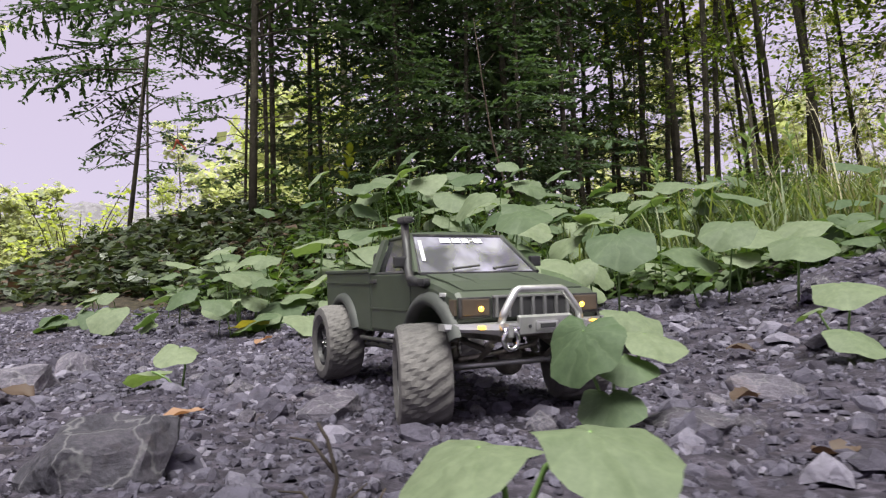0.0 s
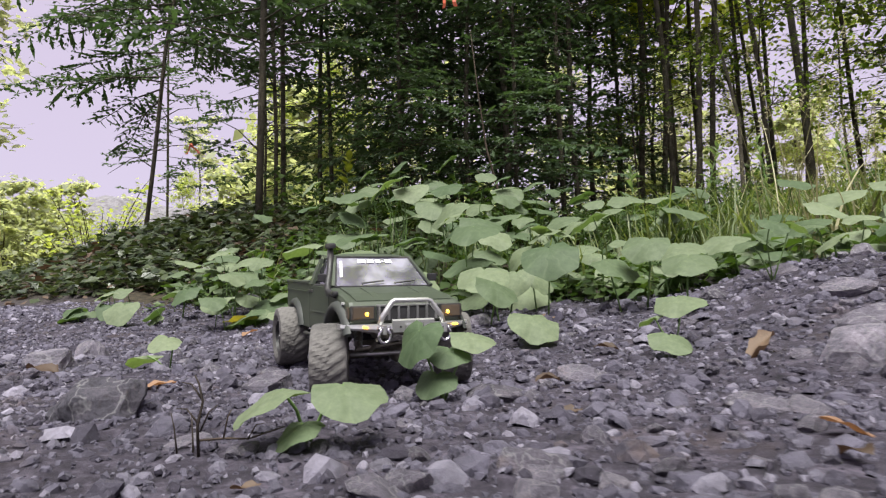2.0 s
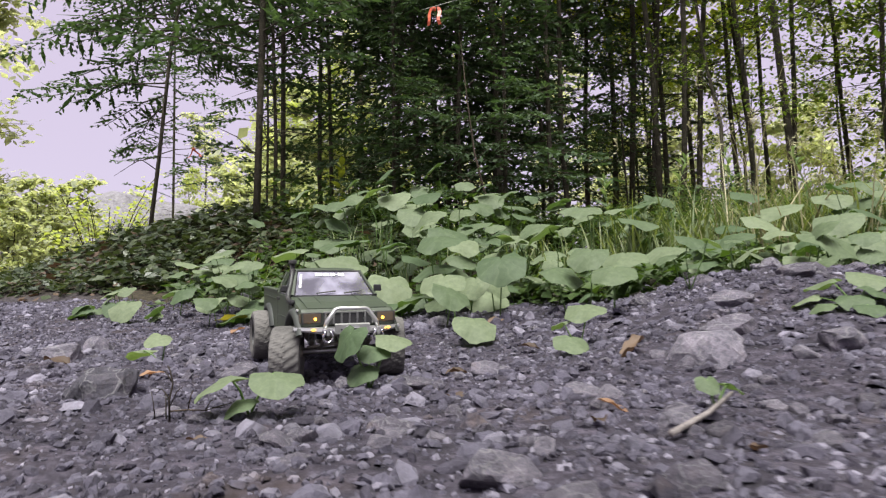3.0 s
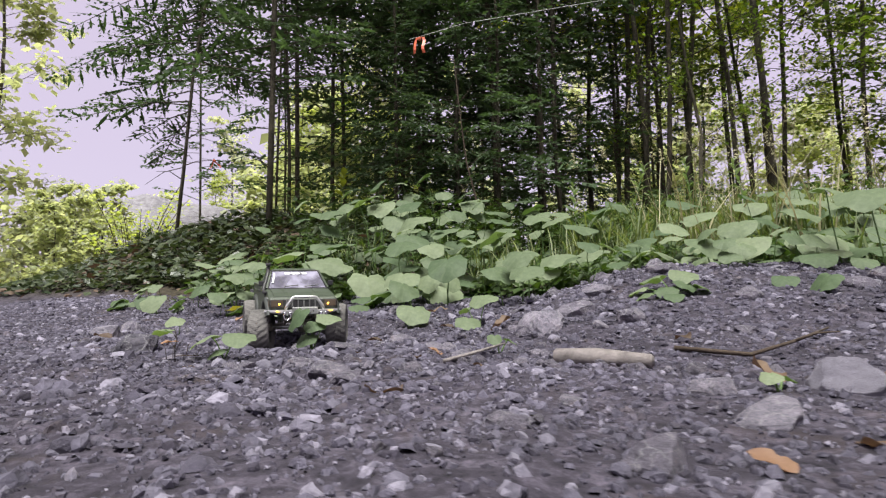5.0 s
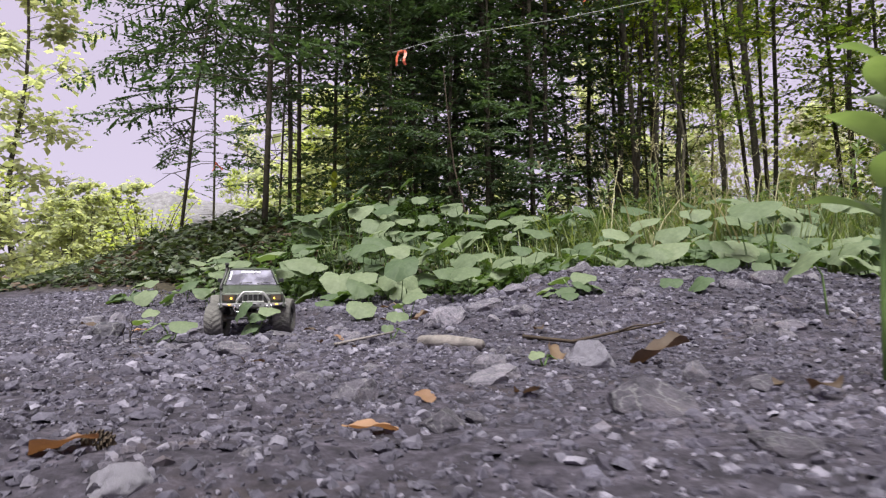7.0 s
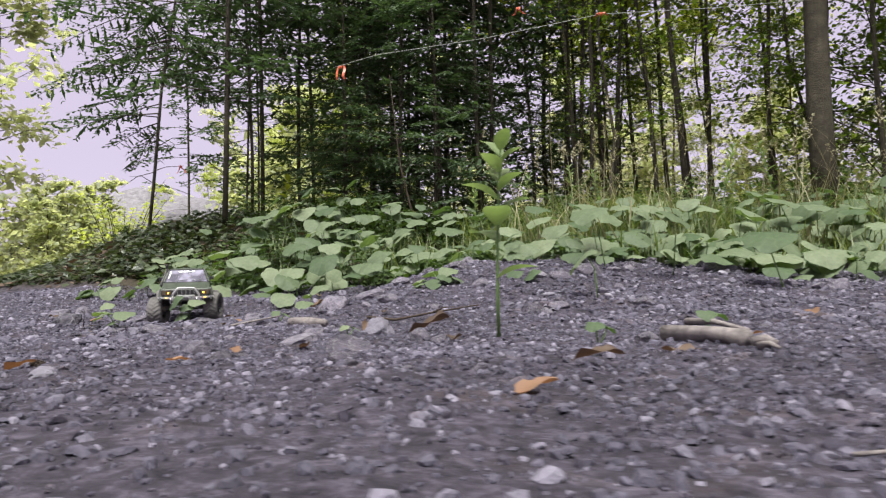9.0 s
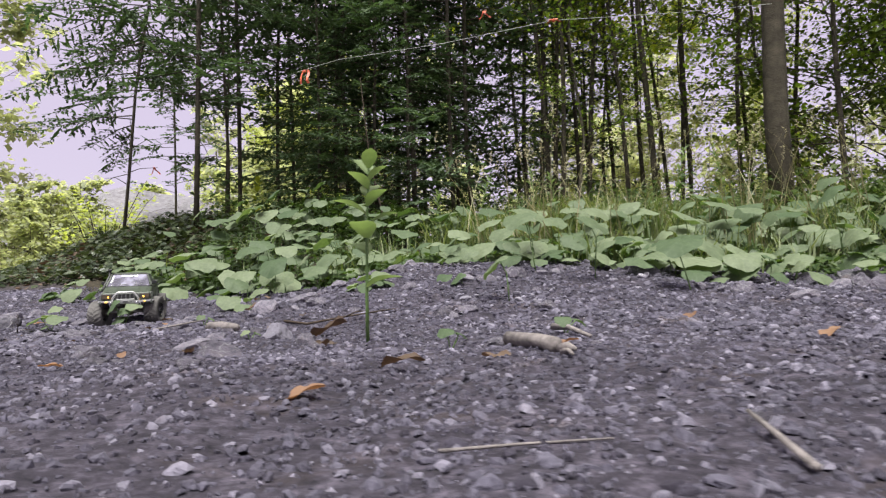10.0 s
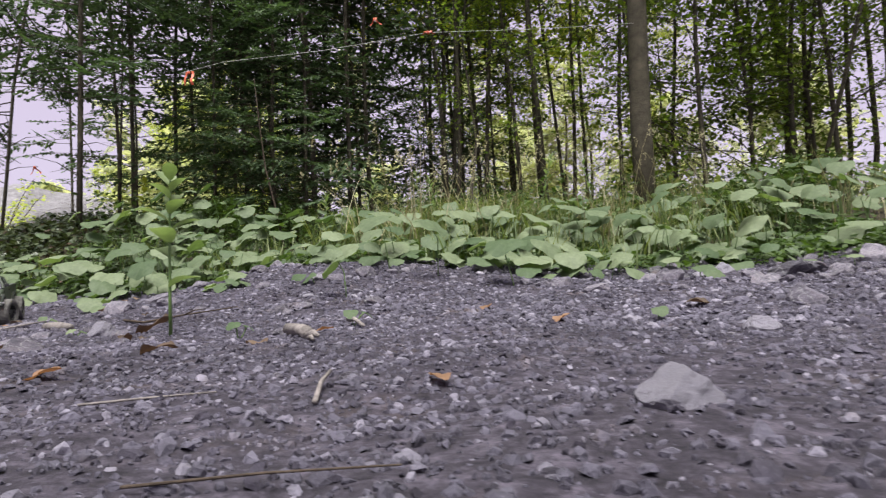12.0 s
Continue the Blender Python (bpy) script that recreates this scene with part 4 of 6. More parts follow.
# the leaves that stand out one by one: place of the stalk's end and width
for x, y, z, w in (
        (-0.52, 1.69, 0.490, 0.13), (-0.46, 1.79, 0.495, 0.14), (-0.58, 1.71, 0.485, 0.12), (-0.33, 1.80, 0.49, 0.13), (-0.64, 1.75, 0.45, 0.11),
        (0.07, 1.92, 0.365, 0.14), (0.78, 1.10, 0.150, 0.10), (-0.08, 1.22, 0.285, 0.12), (1.60, 0.76, 0.185, 0.13), (1.09, 1.12, 0.335, 0.14),
        (0.932, 0.752, 0.110, 0.055), (2.09, 2.04, 0.345, 0.14), (-0.58, 1.56, 0.375, 0.11), (0.19, 1.32, 0.285, 0.12), (0.77, 2.41, 0.38, 0.13),
        (0.44, 1.60, 0.17, 0.12), (-0.93, 1.40, 0.225, 0.12), (-0.155, 1.34, 0.29, 0.11), (0.114, 1.04, 0.19, 0.13), (0.224, 1.15, 0.165, 0.12),
        (-0.782, 1.27, 0.22, 0.13), (0.372, 0.93, 0.155, 0.10), (0.99, 2.03, 0.20, 0.12), (1.235, 2.7, 0.34, 0.12), (-1.389, 1.65, 0.19, 0.11),
        (0.313, 1.13, 0.205, 0.11), (1.163, 0.51, 0.145, 0.10), (1.02, 1.79, 0.34, 0.13), (1.22, 1.63, 0.275, 0.13), (-1.353, 1.41, 0.155, 0.10),
        (0.993, 0.70, 0.108, 0.068), (0.737, 1.49, 0.30, 0.11), (0.739, 0.707, 0.126, 0.065), (1.13, 0.95, 0.30, 0.13), (1.35, 0.80, 0.262, 0.12),
        (1.48, 1.64, 0.36, 0.13), (2.025, 2.0, 0.345, 0.13), (-0.712, 1.09, 0.11, 0.09), (-0.564, 1.55, 0.44, 0.12), (1.29, 1.57, 0.298, 0.12),
        (1.773, 1.09, 0.145, 0.12), (-0.065, 1.12, 0.255, 0.12), (2.064, 1.91, 0.26, 0.13), (2.43, 2.35, 0.37, 0.13), (2.9, 3.1, 0.6, 0.14),
        (-0.589, 1.28, 0.16, 0.11), (-0.02, 1.02, 0.15, 0.12), (0.02, 0.93, 0.12, 0.10), (0.5, 1.35, 0.22, 0.12), (0.62, 1.5, 0.24, 0.12)):
    add_leaf(x, y, z, w * 0.92, tilt=PL.uniform(0.35, 0.75))
# the stand as a whole: low at the edge of the gravel, knee-high further in
made = 0
while made < 430:
    x, y = PL.uniform(-1.65, 2.9), PL.uniform(0.95, 2.5)
    if x < -0.75 and y > 1.95 - 0.80 * smooth(-0.75, -1.6, x) + 0.2 * nz(x, y, 3, 2):
        continue
    front = 1.08 + 0.10 * math.sin(3.1 * x) + (0.25 if 0.45 < x < 0.75 else 0) + 0.36 * smooth(1.7, 2.3, x)
    if y < front or (0.55 < x < 1.1 and y > 1.95) or nz(x, y, 1.7, 4.4) < -0.28:
        continue
    top = 0.10 + 0.26 * smooth(front, front + 0.75, y) + (0.10 * math.exp(-((x + 0.5) / 0.3) ** 2) if y > 1.5 else 0)
    top *= 1 - 0.25 * smooth(0.3, 0.8, x)
    if x < -1.0:
        top *= 0.6
    add_leaf(x, y, lay(x, y) + top * PL.uniform(0.15, 1.0), PL.uniform(0.06, 0.14))
    made += 1
# tall leaves at the far end of the bank
for _ in range(110):
    x, y = PL.uniform(2.1, 3.8), PL.uniform(1.4, 3.0)
    add_leaf(x, y, lay(x, y) + PL.uniform(0.05, 0.36), PL.uniform(0.08, 0.13))
# young leaves low on the bank
for _ in range(70):
    x, y = PL.uniform(0.55, 2.7), PL.uniform(0.98, 1.55)
    add_leaf(x, y, lay(x, y) + PL.uniform(0.02, 0.10), PL.uniform(0.045, 0.09))
# single small plants out on the gravel
for root, leaves in (
        ((0.062, 0.152), ((0.092, 0.146, 0.040, 0.050, -0.6, 0.38), (0.056, 0.128, 0.038, 0.050, -2.3, 0.38), (0.068, 0.134, 0.016, 0.034, -1.6, 0.4))),
        ((0.098, 0.345), ((0.082, 0.325, 0.066, 0.054, -1.9, 1.0), (0.12, 0.36, 0.062, 0.046, -0.7, 0.4), (0.105, 0.345, 0.048, 0.04, -1.2, 0.5), (0.095, 0.335, 0.024, 0.042, -1.5, 0.6))),
        ((0.325, 0.64), ((0.332, 0.661, 0.068, 0.066, -1.4, 0.4), (0.317, 0.595, 0.026, 0.055, -1.3, 0.5), (0.30, 0.64, 0.05, 0.035, 2.4, 0.4))),
        ((0.11, 0.80), ((0.118, 0.775, 0.045, 0.085, -1.2, 0.6), (0.09, 0.83, 0.035, 0.05, 2.2, 0.3))),
        ((-0.36, 0.50), ((-0.355, 0.49, 0.045, 0.045, -1.4, 0.5), (-0.40, 0.50, 0.022, 0.05, 2.9, 0.3))),
        ((0.478, 0.24), ((0.472, 0.235, 0.024, 0.022, -1.2, 0.8), (0.49, 0.245, 0.020, 0.022, 0.5, 0.5))),
        ((0.80, 0.0), ((0.793, -0.003, 0.016, 0.020, -1.5, 0.5), (0.806, 0.01, 0.010, 0.016, 0.3, 0.4))),
        ((1.40, 0.02), ((1.40, 0.01, 0.03, 0.028, -1.4, 0.6), (1.42, 0.03, 0.025, 0.025, 0.6, 0.5))),
        ((1.259, -0.139), ((1.255, -0.145, 0.03, 0.026, -1.4, 0.5), (1.27, -0.13, 0.024, 0.022, 0.4, 0.5))),
        ((1.95, 0.10), ((1.95, 0.09, 0.025, 0.03, -1.4, 0.6),)),
        ((0.72, 0.69), ((0.69, 0.70, 0.035, 0.055, 2.6, 0.35), (0.735, 0.68, 0.028, 0.05, -0.6, 0.5), (0.71, 0.66, 0.02, 0.048, -1.7, 0.5), (0.66, 0.68, 0.018, 0.045, 2.9, 0.4), (0.77, 0.69, 0.014, 0.045, -0.3, 0.4), (0.72, 0.64, 0.008, 0.04, -1.4, 0.4), (0.67, 0.65, 0.010, 0.038, -2.4, 0.4))),
        ((0.52, 1.02), ((0.52, 1.0, 0.11, 0.06, -1.3, 0.5), (0.56, 1.04, 0.09, 0.05, -0.3, 0.4), (0.48, 1.0, 0.085, 0.05, -2.4, 0.4)))):
    for x, y, z, w, face, tilt in leaves:
        add_leaf(x, y, lay(x, y) + z, w, face, tilt, root)


def lance_leaf(L, w, seed, mat):
    rnd = random.Random(seed)
    V, F = [], []
    for i in range(7):
        k = i / 6
        ww = w * math.sin(math.pi * min(1, k * 0.93 + 0.05)) ** 0.8
        z = 0.35 * L * k - 0.45 * L * k * k
        V += [(L * k, ww, z + 0.2 * ww), (L * k, 0, z - 0.1 * ww), (L * k, -ww, z + 0.2 * ww)]
    for i in range(6):
        b = i * 3
        F += [(b, b + 1, b + 4, b + 3), (b + 1, b + 2, b + 5, b + 4)]
    return mesh_of("leaf", V, F, [mat], True)


SPEARLEAF = leafy("spear_leaf", (0.135, 0.185, 0.090), (0.195, 0.245, 0.130), (1.2, 1.35, 0.6), 0.45, 0.35, 30, island=False)


def tall_plant(label, H, lean, m, seed, n=9, L=0.062, w=0.013, mat=SPEARLEAF, name="tall_herb", low=0.45):
    rnd = random.Random(seed)
    ob = thing(name, label, "plant", m)
    pts = [Vector((lean[0] * k * k, lean[1] * k * k, H * k)) for k in (0, 0.25, 0.5, 0.75, 1)]
    part("stem", tube(pts, 0.0032, 6, 0.0016), PETIOLE, ob, shade=True)
    shapes = [lance_leaf(L, w, seed + i, mat) for i in range(2)]
    for i in range(n):
        k = low + (1 - low) * (i / (n - 1)) ** 0.55
        f = k * 4
        j = min(3, int(f))
        p = pts[j].lerp(pts[j + 1], f - j)
        s = 1.0 if i < n - 4 else 0.8
        mm = Matrix.Translation(p) @ Matrix.Rotation(i * 2.4 + rnd.uniform(-0.3, 0.3), 4, "Z") @ Matrix.Rotation(-0.35 - 0.5 * (i / n), 4, "Y") @ Matrix.Scale(s * rnd.uniform(0.8, 1.15), 4)
        piece("leaf", shapes[i % 2], ob, mm)
    return ob


tall_plant("tall bright green herb with pointed leaves by the gravel", 0.275, (0.015, -0.01), Matrix.Translation((1.114, -0.118, lay(1.114, -0.118))), 5, 11, 0.057, 0.0185, low=0.32)
tall_plant("yellowing young shrub stem in the shade of spruces", 0.36, (0.03, 0), Matrix.Translation((-1.07, 2.49, lay(-1.07, 2.49))), 9, 11, 0.075, 0.020, PALEGREEN)
for i, (x, y, h) in enumerate(((0.55, 2.35, 0.45), (0.85, 2.6, 0.5), (1.05, 2.2, 0.42), (1.6, 2.3, 0.5), (0.3, 2.4, 0.4), (1.9, 2.6, 0.55))):
    tall_plant("slender green willowherb among the tall grass", h, (0.08 * math.cos(i * 2), 0.05), Matrix.Translation((x, y, lay(x, y))), 30 + i, 17, 0.06, 0.008, name="willowherb")

# bare sapling in front of the spruces
bm = tube([(0.08, 0, -0.02), (0.0, 0, 0.35), (-0.06, 0.0, 0.60), (-0.10, 0, 0.95), (-0.13, 0, 1.3)], 0.010, 6, 0.002)
for z, a, l in ((0.55, 0.3, 0.16), (0.8, 2.6, 0.14), (1.0, 0.9, 0.12), (0.4, 2.2, 0.1)):
    b = Vector((-0.04 - 0.06 * z, 0, z))
    tube_into(bm, [b, b + Vector((math.cos(a) * l, 0.02, l * 0.8))], 0.003, 4, 0.001)
sapling = part("sapling", bm, TWIG, shade=True)
sapling.matrix_basis = Matrix.Translation((-0.42, 3.1, lay(-0.42, 3.1)))
tagged(sapling, "thin bare grey sapling standing in the undergrowth", "sapling")

# ---- stones ----
ROCKS = [rock_mesh("rock", 60 + i, 3, STONE, 0.9) for i in range(6)]
VEINED = rock_mesh("rock", 60, 4, DARK_STONE, 0.9, 9)
PALE = rock_mesh("rock", 91, 4, PALE_STONE, 0.85, 9, 0.16)
for x, y, s, flat, turn, label, me in (
        (-0.160, 0.190, 0.046, 1.0, 0.4, "angular dark grey rock with pale veins on gravel", VEINED),
        (-0.58, 0.50, 0.055, 0.9, 1.2, "rounded brownish grey rock lying on the gravel", ROCKS[1]),
        (-0.66, 0.64, 0.045, 0.9, 2.2, "small grey rock beside a larger rock", ROCKS[2]),
        (-0.875, 1.44, 0.055, 0.8, 2.0, "squat grey rock under the leaf edge", ROCKS[3]),
        (-0.62, 1.22, 0.045, 0.8, 2.8, "grey rock half buried at the bank", ROCKS[4]),
        (-1.25, 1.30, 0.06, 0.7, 0.8, "low grey rock at the foot of the mound", ROCKS[1]),
        (0.145, 0.365, 0.040, 0.35, 0.3, "flat grey slab of rock with pale flecks", ROCKS[2]),
        (0.224, 0.480, 0.047, 0.32, 1.9, "thin flat grey slab on the gravel", ROCKS[4]),
        (0.49, 0.46, 0.062, 0.85, 3.0, "blocky grey rock beside the track", ROCKS[1]),
        (-0.135, 0.40, 0.038, 0.6, 0.9, "broken grey stone on the track", ROCKS[3]),
        (0.22, 0.125, 0.028, 0.7, 2.4, "grey stone wedged in the gravel", ROCKS[0]),
        (0.338, 0.010, 0.036, 0.6, 4.0, "broad low grey stone on the track", ROCKS[5]),
        (0.445, 0.165, 0.030, 0.7, 1.1, "brownish grey stone beside a bleached twig", ROCKS[1]),
        (0.365, 0.285, 0.034, 0.42, 5.0, "smooth low grey stone on the gravel", ROCKS[2]),
        (0.928, -0.25, 0.044, 0.55, 0.2, "broad grey stone half sunk in gravel", ROCKS[4]),
        (0.812, -0.352, 0.022, 0.6, 1.2, "low grey stone in the gravel", ROCKS[2]),
        (0.856, 0.010, 0.038, 0.85, 2.5, "pointed pale grey stone next to a curled leaf", PALE),
        (0.773, -0.125, 0.040, 0.45, 0.7, "low flat grey stone on the track", ROCKS[3]),
        (0.74, -0.03, 0.030, 0.7, 3.3, "dusty grey stone near a piece of wood", ROCKS[1]),
        (0.70, -0.275, 0.024, 0.8, 0.7, "small dusty grey stone on the track", ROCKS[5]),
        (1.065, 0.368, 0.026, 0.8, 0.7, "small rounded grey stone on the track", ROCKS[5]),
        (1.10, 0.33, 0.020, 0.8, 1.7, "small grey pebble beside another stone", ROCKS[3]),
        (0.967, -0.065, 0.020, 1.1, 3.7, "little upright grey stone", ROCKS[2]),
        (0.60, -0.20, 0.026, 0.5, 2.9, "low dusty grey stone on the track", ROCKS[1]),
        (1.32, -0.10, 0.030, 0.6, 4.4, "grey stone beside dead wood", ROCKS[3]),
        (0.734, 0.10, 0.020, 1.0, 0.4, "small dark stone on the gravel", ROCKS[0]),
        (0.81, 0.084, 0.018, 1.0, 1.4, "small dark stone on the gravel", ROCKS[5]),
        (1.878, -0.650, 0.035, 0.70, 1.5, "pale dusty rock lying on the track", PALE),
        (0.733, -0.53, 0.015, 0.8, 0.5, "small whitish stone on the gravel", PALE),
        (2.07, -0.09, 0.030, 0.7, 2.5, "small whitish stone beside grey rubble", PALE),
        (2.21, 0.19, 0.055, 0.7, 0.5, "dark grey rock at the side of the track", ROCKS[4]),
        (2.075, 1.06, 0.055, 0.8, 0.5, "dark grey rock below the leafy bank", ROCKS[4]),
        (2.10, 1.12, 0.080, 0.75, 2.5, "squat grey rock at the foot of the bank", VEINED),
        (2.14, 1.40, 0.045, 0.8, 1.5, "grey rock beside another at the bank", ROCKS[2]),
        (2.46, 1.02, 0.105, 0.55, 4.5, "large dark grey rock at the foot of the bank", VEINED),
        (2.30, 1.28, 0.050, 0.8, 1.1, "pale grey stone between larger rocks", PALE),
        (2.22, 1.20, 0.034, 0.6, 0.4, "small whitish stone at the foot of the bank", PALE),
        (1.50, 1.02, 0.06, 0.7, 3.1, "grey rock under broad leaves", ROCKS[5]),
        (1.24, 1.0, 0.04, 0.7, 5.1, "grey rock under broad leaves", ROCKS[1]),
        (1.85, 0.62, 0.045, 0.5, 0.1, "flat grey stone on the far side", ROCKS[3]),
        (0.70, 0.90, 0.050, 0.6, 2.0, "grey rock at the edge of the leaves", ROCKS[2]),
        (0.42, 1.03, 0.045, 0.6, 1.0, "grey rock among the first leaves", ROCKS[4]),
        (2.3, 0.75, 0.05, 0.6, 1.6, "grey stone on the far side of the track", ROCKS[0]),
        (-0.010, 0.122, 0.018, 0.6, 0.3, "low grey stone behind a dead stem", ROCKS[3]),
        (-0.264, 0.468, 0.023, 0.6, 2.1, "dark grey stone on the track", ROCKS[4]),
        (-0.178, 0.475, 0.019, 0.8, 3.1, "grey stone beside a tyre", ROCKS[2]),
        (0.133, 0.112, 0.008, 0.8, 0.3, "small tan pebble on the gravel", PALE),
        (1.021, -0.11, 0.026, 0.7, 0.9, "brownish grey stone beside a fallen leaf", ROCKS[1]),
        (1.005, -0.386, 0.020, 0.6, 2.9, "small grey stone half sunk in gravel", ROCKS[3]),
        (0.385, -0.035, 0.033, 0.5, 1.3, "low rounded grey stone beside another stone", ROCKS[1]),
        (0.045, 0.372, 0.019, 0.7, 1.0, "small grey stone under a small plant", ROCKS[4]),
        (0.533, 0.60, 0.05, 0.6, 0.2, "grey rock on the rubble slope", ROCKS[3]),
        (1.115, 0.40, 0.032, 0.6, 2.6, "grey stone at the foot of the bank", ROCKS[0]),
        (1.298, 0.42, 0.038, 0.6, 3.9, "low grey rock at the foot of the bank", ROCKS[2]),
        (1.75, 0.80, 0.045, 0.7, 0.6, "grey rock at the foot of the bank", ROCKS[5]),
        (1.13, 0.82, 0.045, 0.8, 2.2, "pale grey rock below the leafy bank", ROCKS[2]),
        (0.82, 0.40, 0.028, 0.55, 0.2, "long brownish stone on the slope", ROCKS[1]),
        (0.65, 0.49, 0.045, 0.6, 4.2, "blocky grey stone on the rubble slope", ROCKS[3]),
        (2.55, 0.95, 0.060, 0.7, 1.9, "grey rock among rubble by the bank", ROCKS[1]),
        (2.75, 1.25, 0.075, 0.7, 5.1, "large grey rock among rubble by the bank", ROCKS[4]),
        (-0.02, 0.98, 0.05, 0.6, 4.6, "grey stone at the edge of the leaves", ROCKS[5])):
    ob = new("rock", me)
    ob.matrix_basis = Matrix.Translation((x, y, lay(x, y) + s * flat * 0.12)) @ Euler((RND.uniform(-0.15, 0.15), RND.uniform(-0.15, 0.15), turn)).to_matrix().to_4x4() @ Matrix.Diagonal((s, s * 0.78, s * flat, 1))
    tagged(ob, label, "rock", "rocks on the track")


# ---- fallen leaves and dead wood ----
def fallen_leaf(seed, curl, mat):
    """A dry oval leaf, one unit long, pointed at the tip, folded along its midrib and buckled."""
    rnd = random.Random(seed)
    n, V, F = 13, [], []
    ph = [rnd.uniform(0, TAU) for _ in range(4)]
    for i in range(n):
        k = i / (n - 1)
        w = 0.30 * math.sin(math.pi * k ** 0.85) ** 0.75 * (1 + 0.10 * math.sin(9 * k + ph[0]) + 0.12 * math.sin(23 * k + ph[2]))
        bend = curl * 0.16 * math.sin(2.2 * k + ph[1])
        for s in (-1, -0.55, 0, 0.55, 1):
            lift = curl * 0.55 * (abs(s) ** 1.6) * w * (0.8 + 0.5 * math.sin(5 * k + ph[2] + s)) + 0.03 * math.sin(11 * k + 3 * s + ph[3])
            V.append((k - 0.5 + 0.03 * math.sin(4 * k) * s, s * w * (1 - 0.18 * curl * abs(s)), bend + lift))
    for i in range(n - 1):
        for j in range(4):
            q = i * 5 + j
            F.append((q, q + 1, q + 6, q + 5))
    return mesh_of("fallen_leaf", V, F, [mat], True)


FALLEN = {"orange": [fallen_leaf(i, 0.5, DRYLEAF) for i in (1, 2)], "brown": [fallen_leaf(i, 1.0, BROWNLEAF) for i in (3, 4)], "yellow": [fallen_leaf(5, 0.6, YELLOWLEAF)], "curled": [fallen_leaf(6, 1.5, BROWNLEAF)]}
for x, y, s, kind_, lift, turn, label in (
        (0.215, 0.32, 0.030, "brown", 0.002, 0.4, "dry brown fallen leaf on gravel"), (-0.228, 0.338, 0.032, "orange", 0, 1.0, "dry orange-brown fallen leaf on gravel"),
        (0.384, 0.156, 0.024, "brown", 0, 2.0, "dry orange fallen leaf on gravel"), (0.757, -0.257, 0.028, "orange", 0, 2.4, "small orange fallen leaf on gravel"),
        (0.777, -0.388, 0.036, "orange", 0, 0.2, "orange-brown fallen leaf on the track"), (1.245, -0.505, 0.045, "orange", 0, 0.35, "curled orange fallen leaf on the track"),
        (0.665, -0.505, 0.042, "orange", 0, 0.1, "yellow-orange fallen leaf on the track"), (0.925, 0.075, 0.078, "curled", 0.010, 0.3, "large curled brown leaf beside a stone"),
        (0.405, 0.515, 0.050, "curled", 0.004, 0.7, "dark curled leaf beside a boulder"), (0.80, 0.07, 0.048, "curled", 0.002, 2.1, "curled brown leaf on the gravel"), (0.827, -0.191, 0.036, "brown", 0.004, 2.5, "pale brown curled leaf on the gravel"),
        (0.235, 0.690, 0.035, "brown", 0.004, 0.3, "brown curled leaf by a flat stone"), (-0.655, 1.075, 0.085, "yellow", 0.022, 0.4, "yellow and green withering leaf"),
        (-0.54, 0.95, 0.05, "orange", 0.004, 1.5, "orange-red fallen leaf on the gravel"), (0.10, 0.98, 0.06, "brown", 0.01, 0.6, "brown fallen leaf under broad leaves"),
        (-0.50, 0.42, 0.050, "brown", 0.004, 0.2, "tan fallen leaf leaning on a rock"), (0.49, 0.10, 0.026, "brown", 0.0, 1.2, "dark brown fallen leaf on gravel"),
        (1.44, -0.20, 0.03, "orange", 0.004, 0.8, "red-orange leaf beside dead wood"), (1.36, -0.25, 0.04, "brown", 0.002, 0.1, "pale brown leaf on the gravel"),
        (0.455, -0.10, 0.05, "brown", 0, 2.9, "brown leaf scrap on the track"),
        (1.78, 0.05, 0.045, "orange", 0, 0.9, "orange-brown leaf scrap on gravel"), (1.60, 0.33, 0.05, "orange", 0, 1.4, "dry orange leaf on gravel"),
        (2.05, 0.30, 0.055, "brown", 0, 0.3, "tan fallen leaf on gravel"), (1.70, -0.55, 0.03, "orange", 0, 2.2, "tiny orange leaf scrap on the track"),
        (1.061, -0.164, 0.042, "brown", 0.002, 1.9, "dull brown fallen leaf among stones"), (0.078, 0.060, 0.016, "brown", 0.002, 0.9, "crumpled brown leaf at a dead stem"), (0.188, 0.416, 0.034, "brown", 0.004, 0.9, "pinkish brown leaf on a flat stone"), (0.393, 0.201, 0.028, "orange", 0.002, 2.7, "orange-brown leaf scrap among stones"), (1.283, -0.363, 0.05, "brown", 0.003, 0.2, "tan fallen leaf beside a piece of wood"), (0.727, 0.295, 0.034, "brown", 0, 2.2, "reddish fallen leaves on gravel"), (1.03, -0.10, 0.030, "brown", 0.002, 0.7, "reddish brown fallen leaf on gravel")):
    ob = new("fallen_leaf", RND.choice(FALLEN[kind_]))
    ob.matrix_basis = Matrix.Translation((x, y, ground_z(x, y) + 0.004 + lift)) @ Euler((RND.uniform(-0.2, 0.2), RND.uniform(-0.2, 0.2), turn)).to_matrix().to_4x4() @ Matrix.Scale(s, 4)
    tagged(ob, label, "leaf", "fallen leaves")


